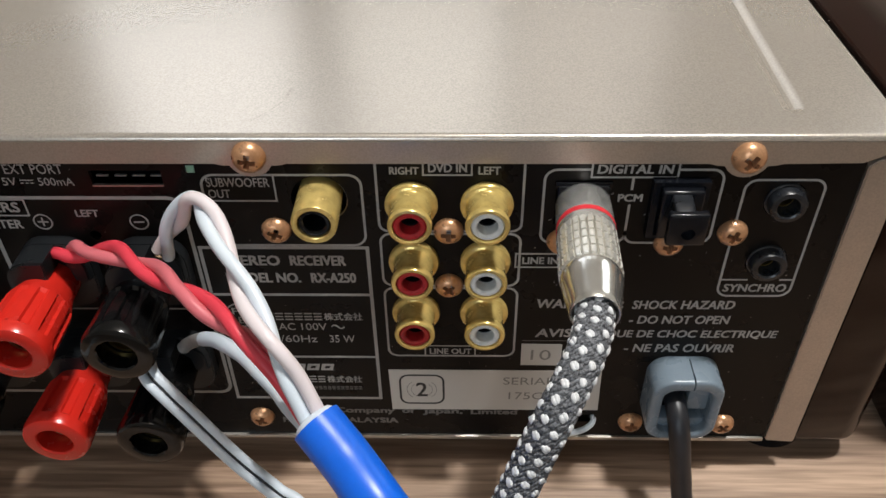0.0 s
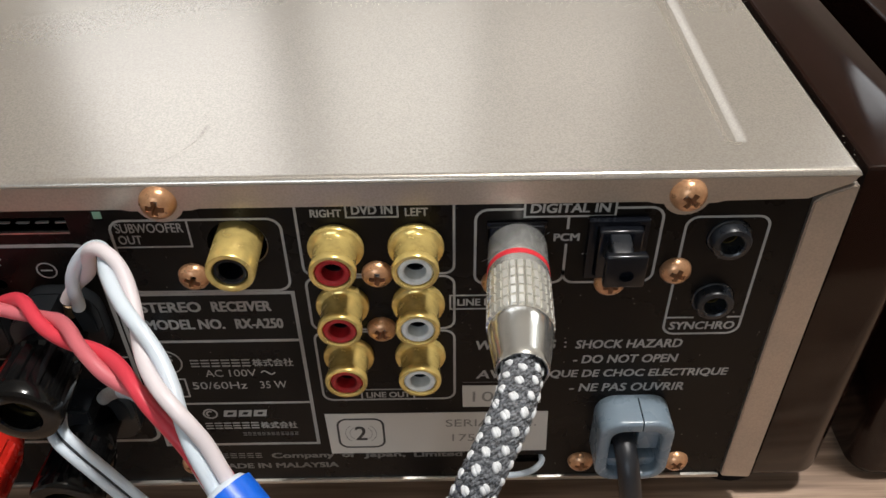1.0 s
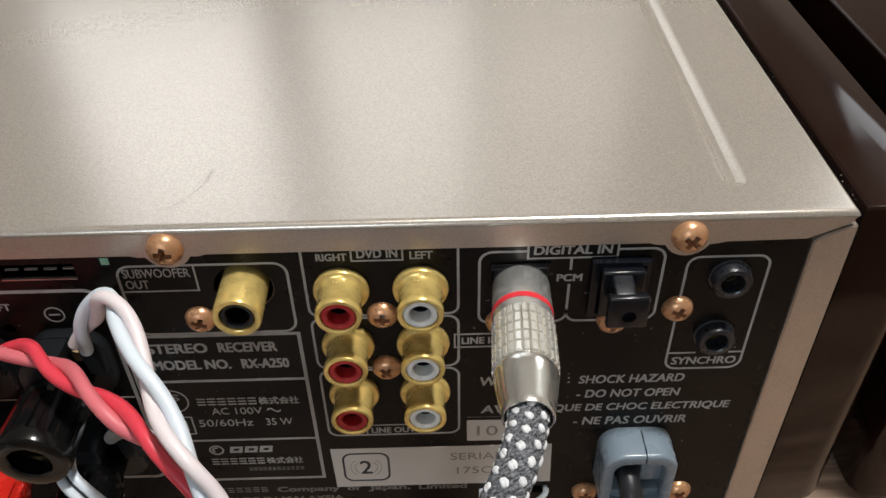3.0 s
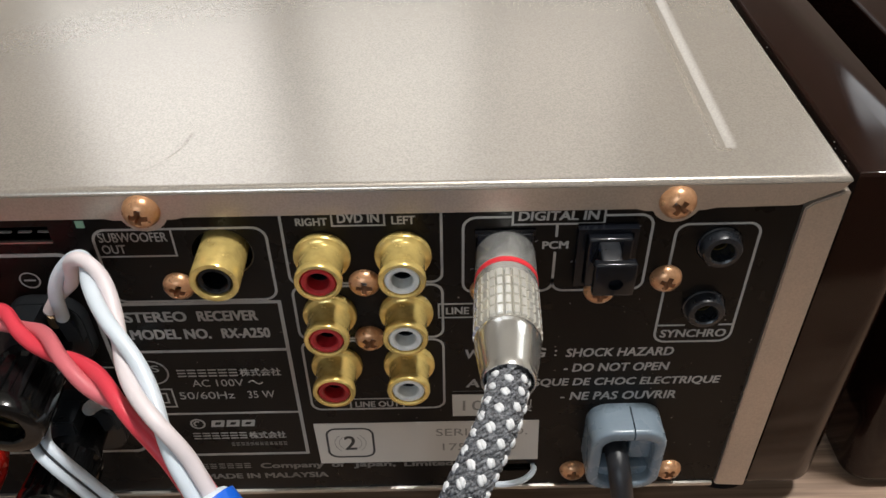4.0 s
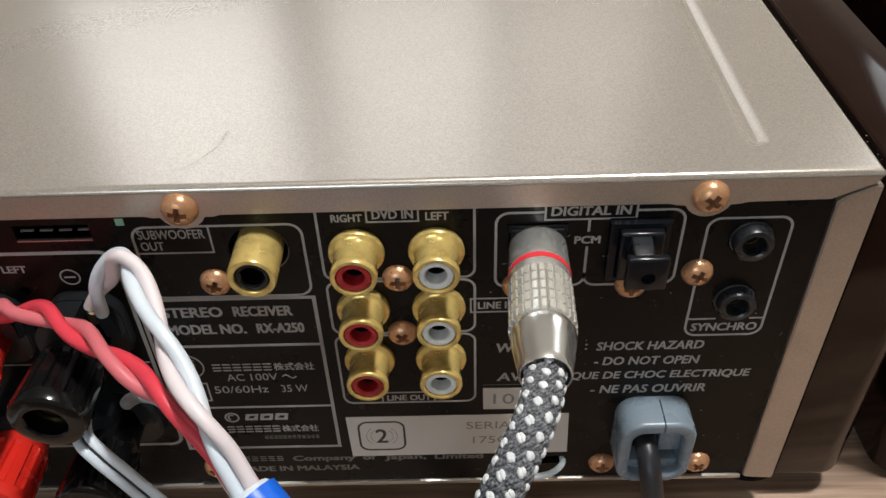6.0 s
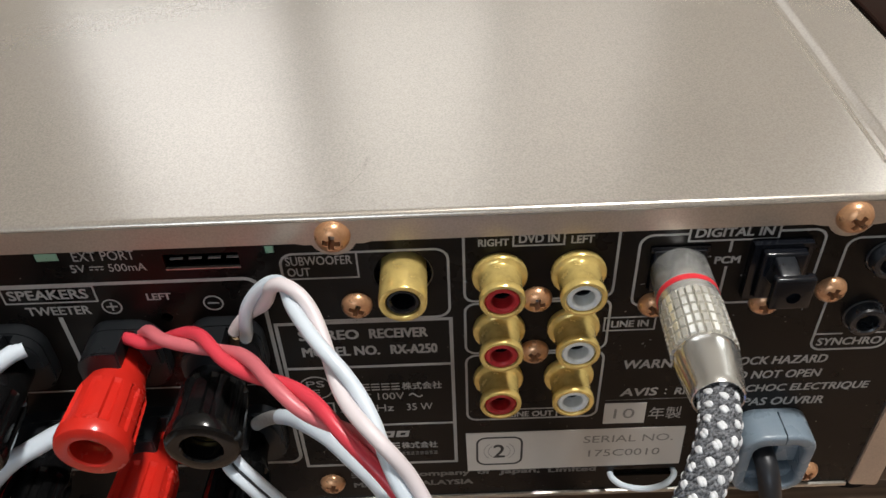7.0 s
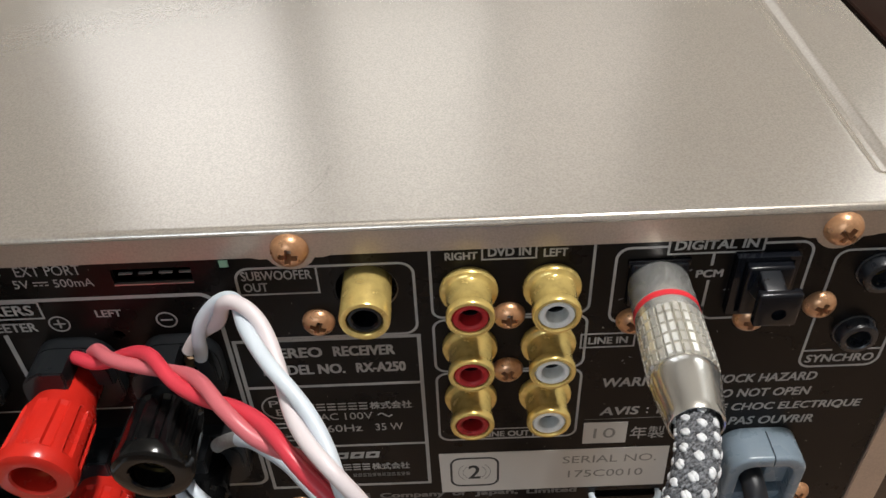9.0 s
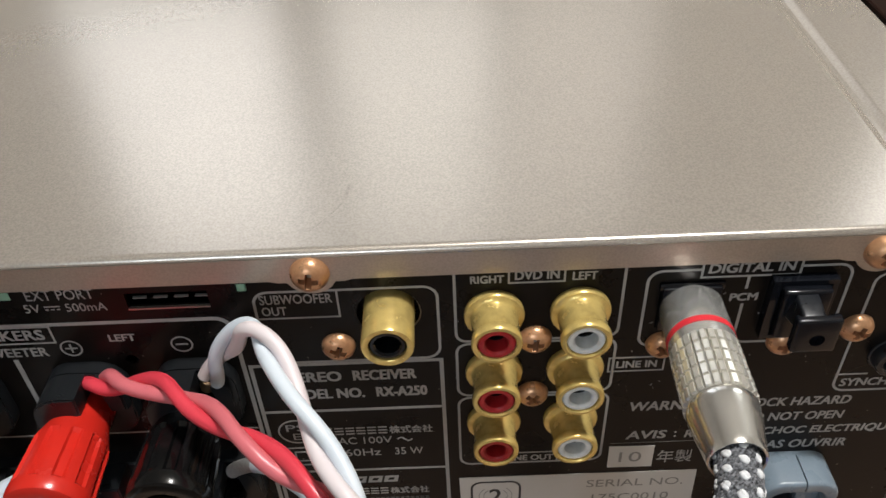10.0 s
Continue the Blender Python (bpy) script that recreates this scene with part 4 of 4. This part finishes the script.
while at < min(lengths[-1], 130):
    while lengths[k + 1] < at:
        k += 1
    p = braid_path[k].lerp(braid_path[k + 1], (at - lengths[k]) / max(1e-6, lengths[k + 1] - lengths[k]))
    tangent = (braid_path[k + 1] - braid_path[k]).normalized()
    u, v = braid_sides[k]
    for j in range(COLUMNS):
        a = 2 * math.pi * (j + 0.05 * row) / COLUMNS
        out = u * math.cos(a) + v * math.sin(a)
        round_about = tangent.cross(out)
        kind = 0 if j % 2 == 0 and row % 2 == (j // 2) % 2 else 1
        lean = radians(34 if kind else -46)
        along = tangent * math.cos(lean) + round_about * math.sin(lean)
        across = out.cross(along)
        verts, faces = yarn[kind]
        strands = ((-0.22, 0.95), (0.22, 0.9)) if kind == 0 else ((-0.30, 1.0), (0.30, 0.9))
        for shift, size in strands:
            base = len(verts)
            c = p + out * (3.06 if kind == 0 else 2.95) + across * shift + tangent * rng.uniform(-0.15, 0.15)
            ln = (0.86 if kind == 0 else 0.9) * size * rng.uniform(0.9, 1.1)
            for q in fleck_v:
                verts.append((c + along * q.z * ln + across * q.x * (0.50 if kind == 0 else 0.34) + out * q.y * (0.40 if kind == 0 else 0.34)) * MM)
            faces += [[base + i for i in f] for f in fleck_f]
    row += 1
    at += STEP
for kind, mat, name in ((0, YARN_WHITE, "white_yarn"), (1, YARN_DARK, "dark_yarn")):
    me = bpy.data.meshes.new(name)
    me.from_pydata([tuple(q) for q in yarn[kind][0]], [], yarn[kind][1])
    me.materials.append(mat)
    me.polygons.foreach_set("use_smooth", [True] * len(me.polygons))
    ob = new(name, me)
    ob.parent = sleeve
    tagged(ob, kind="stuff")

# ---- speaker cable: two twisted pairs, a single lead, blue sleeve ----
speaker_cable = thing("speaker_cable", "speaker cable with red and white twisted wires and blue sleeve", "cable", (-20, -60, TABLE))


def twisted(points, wire_r, mats, names, labels, tight=0.98):
    """Two wires wound round a line of points; each point also gives the first wire's turn, in half turns from the front."""
    line = smooth_path([p for p, _ in points], 0.7)
    marks = []
    for p, turn in points:
        k = min(range(len(line)), key=lambda n: (line[n] - Vector(p)).length)
        marks.append((k, turn))
    tangents = frames_along(line)[0]
    wires = ([], [])
    for k, p in enumerate(line):
        (k0, t0), (k1, t1) = next((a, b) for a, b in zip(marks[:-1], marks[1:]) if a[0] <= k <= b[0])
        a = math.pi * (t0 + (t1 - t0) * (k - k0) / max(1, k1 - k0))
        t = tangents[k]
        toward = Vector((0.0, -0.74, 0.67))
        u = (toward - t * toward.dot(t)).normalized()
        v = t.cross(u)
        for n in (0, 1):
            wires[n].append(p + (u * math.cos(a + math.pi * n) + v * math.sin(a + math.pi * n)) * wire_r * tight)
    for n in (0, 1):
        even = [sum((wires[n][min(max(k + d, 0), len(line) - 1)] for d in range(-2, 3)), Vector()) / 5 for k in range(len(line))]
        part(names[n], tube(even, wire_r, 18), mats[n], speaker_cable, labels[n])


twisted([((-65.4, -4.4, 65.8), 2.6), ((-63.6, -4.9, 69.6), 2.3), ((-60.4, -6.1, 75.6), 1.75), ((-54.6, -9.2, 83.5), 1.1), ((-49.9, -14.6, 83.6), 0.5), ((-45.0, -23.0, 80.8), 0.0),
         ((-40.8, -29.8, 77.9), -0.5), ((-36.0, -37.0, 75.2), -1.0), ((-32.0, -41.4, 69.6), -1.45), ((-28.0, -45.6, 62.2), -1.5)],
        1.27, (WIRE_WHITE, WIRE_PALE), ("white_wire", "pale_wire"), ("white insulated wire", "pinkish white insulated wire"))
twisted([((-87.7, -2.6, 64.2), -0.2), ((-85.9, -3.8, 66.0), 0.0), ((-78.7, -7.2, 69.0), 1.0), ((-71.7, -10.2, 71.2), 1.5), ((-66.5, -13.4, 71.4), 2.0), ((-55.1, -22.6, 73.2), 3.0),
         ((-48.5, -27.9, 72.6), 3.5), ((-42.5, -32.4, 71.6), 4.0), ((-35.1, -38.0, 68.6), 4.45), ((-28.2, -44.8, 61.8), 4.5)],
        1.3, (WIRE_RED, WIRE_PINK), ("red_wire", "pink_wire"), ("red insulated wire", "translucent pink insulated wire"))
low_path = smooth_path([(-66.8, -4.6, 38.6), (-65.3, -5.4, 40.5), (-62.0, -6.6, 43.2), (-58.0, -9.0, 45.8), (-53.8, -13.0, 48.4), (-48.6, -18.0, 50.3), (-43.8, -24.0, 52.2), (-39.1, -30.0, 54.0), (-35.4, -36.0, 56.4), (-30.8, -42.6, 59.2)], 0.8)
cut_at = max(2, int(len(low_path) * 0.16))
part("wire_end", tube(low_path[: cut_at + 1], 1.5, 14), WIRE_DULL, speaker_cable, "dull grey bared wire end")
part("white_wire", tube(low_path[cut_at:], 1.62, 16), WIRE_WHITE, speaker_cable, "white insulated wire")
part("bare_strands", tube(smooth_path([(-67.2, -2.6, 62.0), (-66.6, -3.6, 64.2), (-65.6, -4.6, 66.6)], 0.4), 1.25, 10), STRANDS, speaker_cable, "tarnished bare copper strands")

SLEEVE_A = Vector((-28.6, -44.6, 62.7))
sleeve_path = smooth_path([SLEEVE_A, (-25.9, -47.1, 61.0), (-22.9, -50.0, 59.2), (-17.0, -57.0, 56.6), (-10.6, -62.5, 50.0), (0.0, -72.0, 36.0), (12.0, -90.0, 12.0), (20.0, -106.0, -8.0), (23.0, -112.0, -40.0), (26.0, -113.0, -420.0)], 1.0)
part("blue_sleeve", tube(sleeve_path, 4.55, 28), BLUE_SLEEVE, speaker_cable, "bright blue heat-shrink sleeve")
part("filler", tube([SLEEVE_A + (SLEEVE_A - sleeve_path[3]).normalized() * k for k in (-1.0, 0.3, 0.9, 1.2)], lambda t: 4.1 - 1.3 * t * t, 20), WIRE_WHITE, speaker_cable, "white cotton filler at the sleeve's mouth")

lead = thing("striped_lead", "flat white speaker lead with a black stripe", "cable", (-50, -60, TABLE))
lead_path = smooth_path([(-71.0, -11.5, 46.8), (-69.4, -17.0, 49.0), (-66.9, -22.4, 49.5), (-63.8, -24.6, 47.1), (-60.2, -25.5, 41.5), (-51.4, -28.0, 28.9), (-43.4, -31.0, 21.7), (-37.1, -35.0, 18.9), (-26.0, -50.0, 2.0), (-12.0, -80.0, -6.5), (-6.0, -101.0, -8.2), (-4.0, -108.5, -16.0), (-3.0, -109.5, -60.0), (0, -109, -450)], 0.9)


def flat_pair(bm, path, sideways, r):
    tangents = frames_along(path)[0]
    line = []
    for p, t in zip(path, tangents):
        s = t.cross(Vector((0.2, -0.75, 0.6))).normalized()
        line.append(p + s * sideways)
    return add_tube(bm, line, r, 14)


two = bmesh.new()
flat_pair(two, lead_path, -1.02, 1.08)
flat_pair(two, lead_path, 1.02, 1.08)
part("insulation", two, WIRE_WHITE, lead, "white twin insulation")
stripe = bmesh.new()
flat_pair(stripe, [p + Vector((0.33, -0.54, 0.76)) * 0.62 for p in lead_path], -0.15, 0.42)
part("stripe", stripe, CORD, lead, "black printed stripe")

grey_lead = thing("white_lead", "white speaker lead clamped in the next terminals", "cable", (-130, -60, TABLE))
part("lower_wire", tube(smooth_path([(-90.5, -9.0, 46.5), (-96.0, -10.2, 49.0), (-101.0, -11.4, 48.6), (-107.5, -13.6, 46.6), (-116.0, -18.0, 43.0), (-125.0, -26.0, 33.0), (-132.0, -42.0, 8.0), (-136.0, -75.0, -6.6), (-137.0, -103.0, -8.0), (-137.5, -109.5, -16.0), (-138, -110, -450)], 1.0), 2.0, 14), WIRE_WHITE, grey_lead)
part("upper_wire", tube(smooth_path([(-108.2, -4.6, 64.8), (-111.0, -6.6, 64.6), (-115.0, -10.5, 62.0), (-123.0, -19.0, 50.0), (-134.0, -34.0, 20.0), (-141.0, -68.0, -5.0), (-143.0, -103.0, -8.2), (-143.5, -109.5, -16.0), (-144, -110, -450)], 1.0), 1.75, 14), WIRE_WHITE, grey_lead)
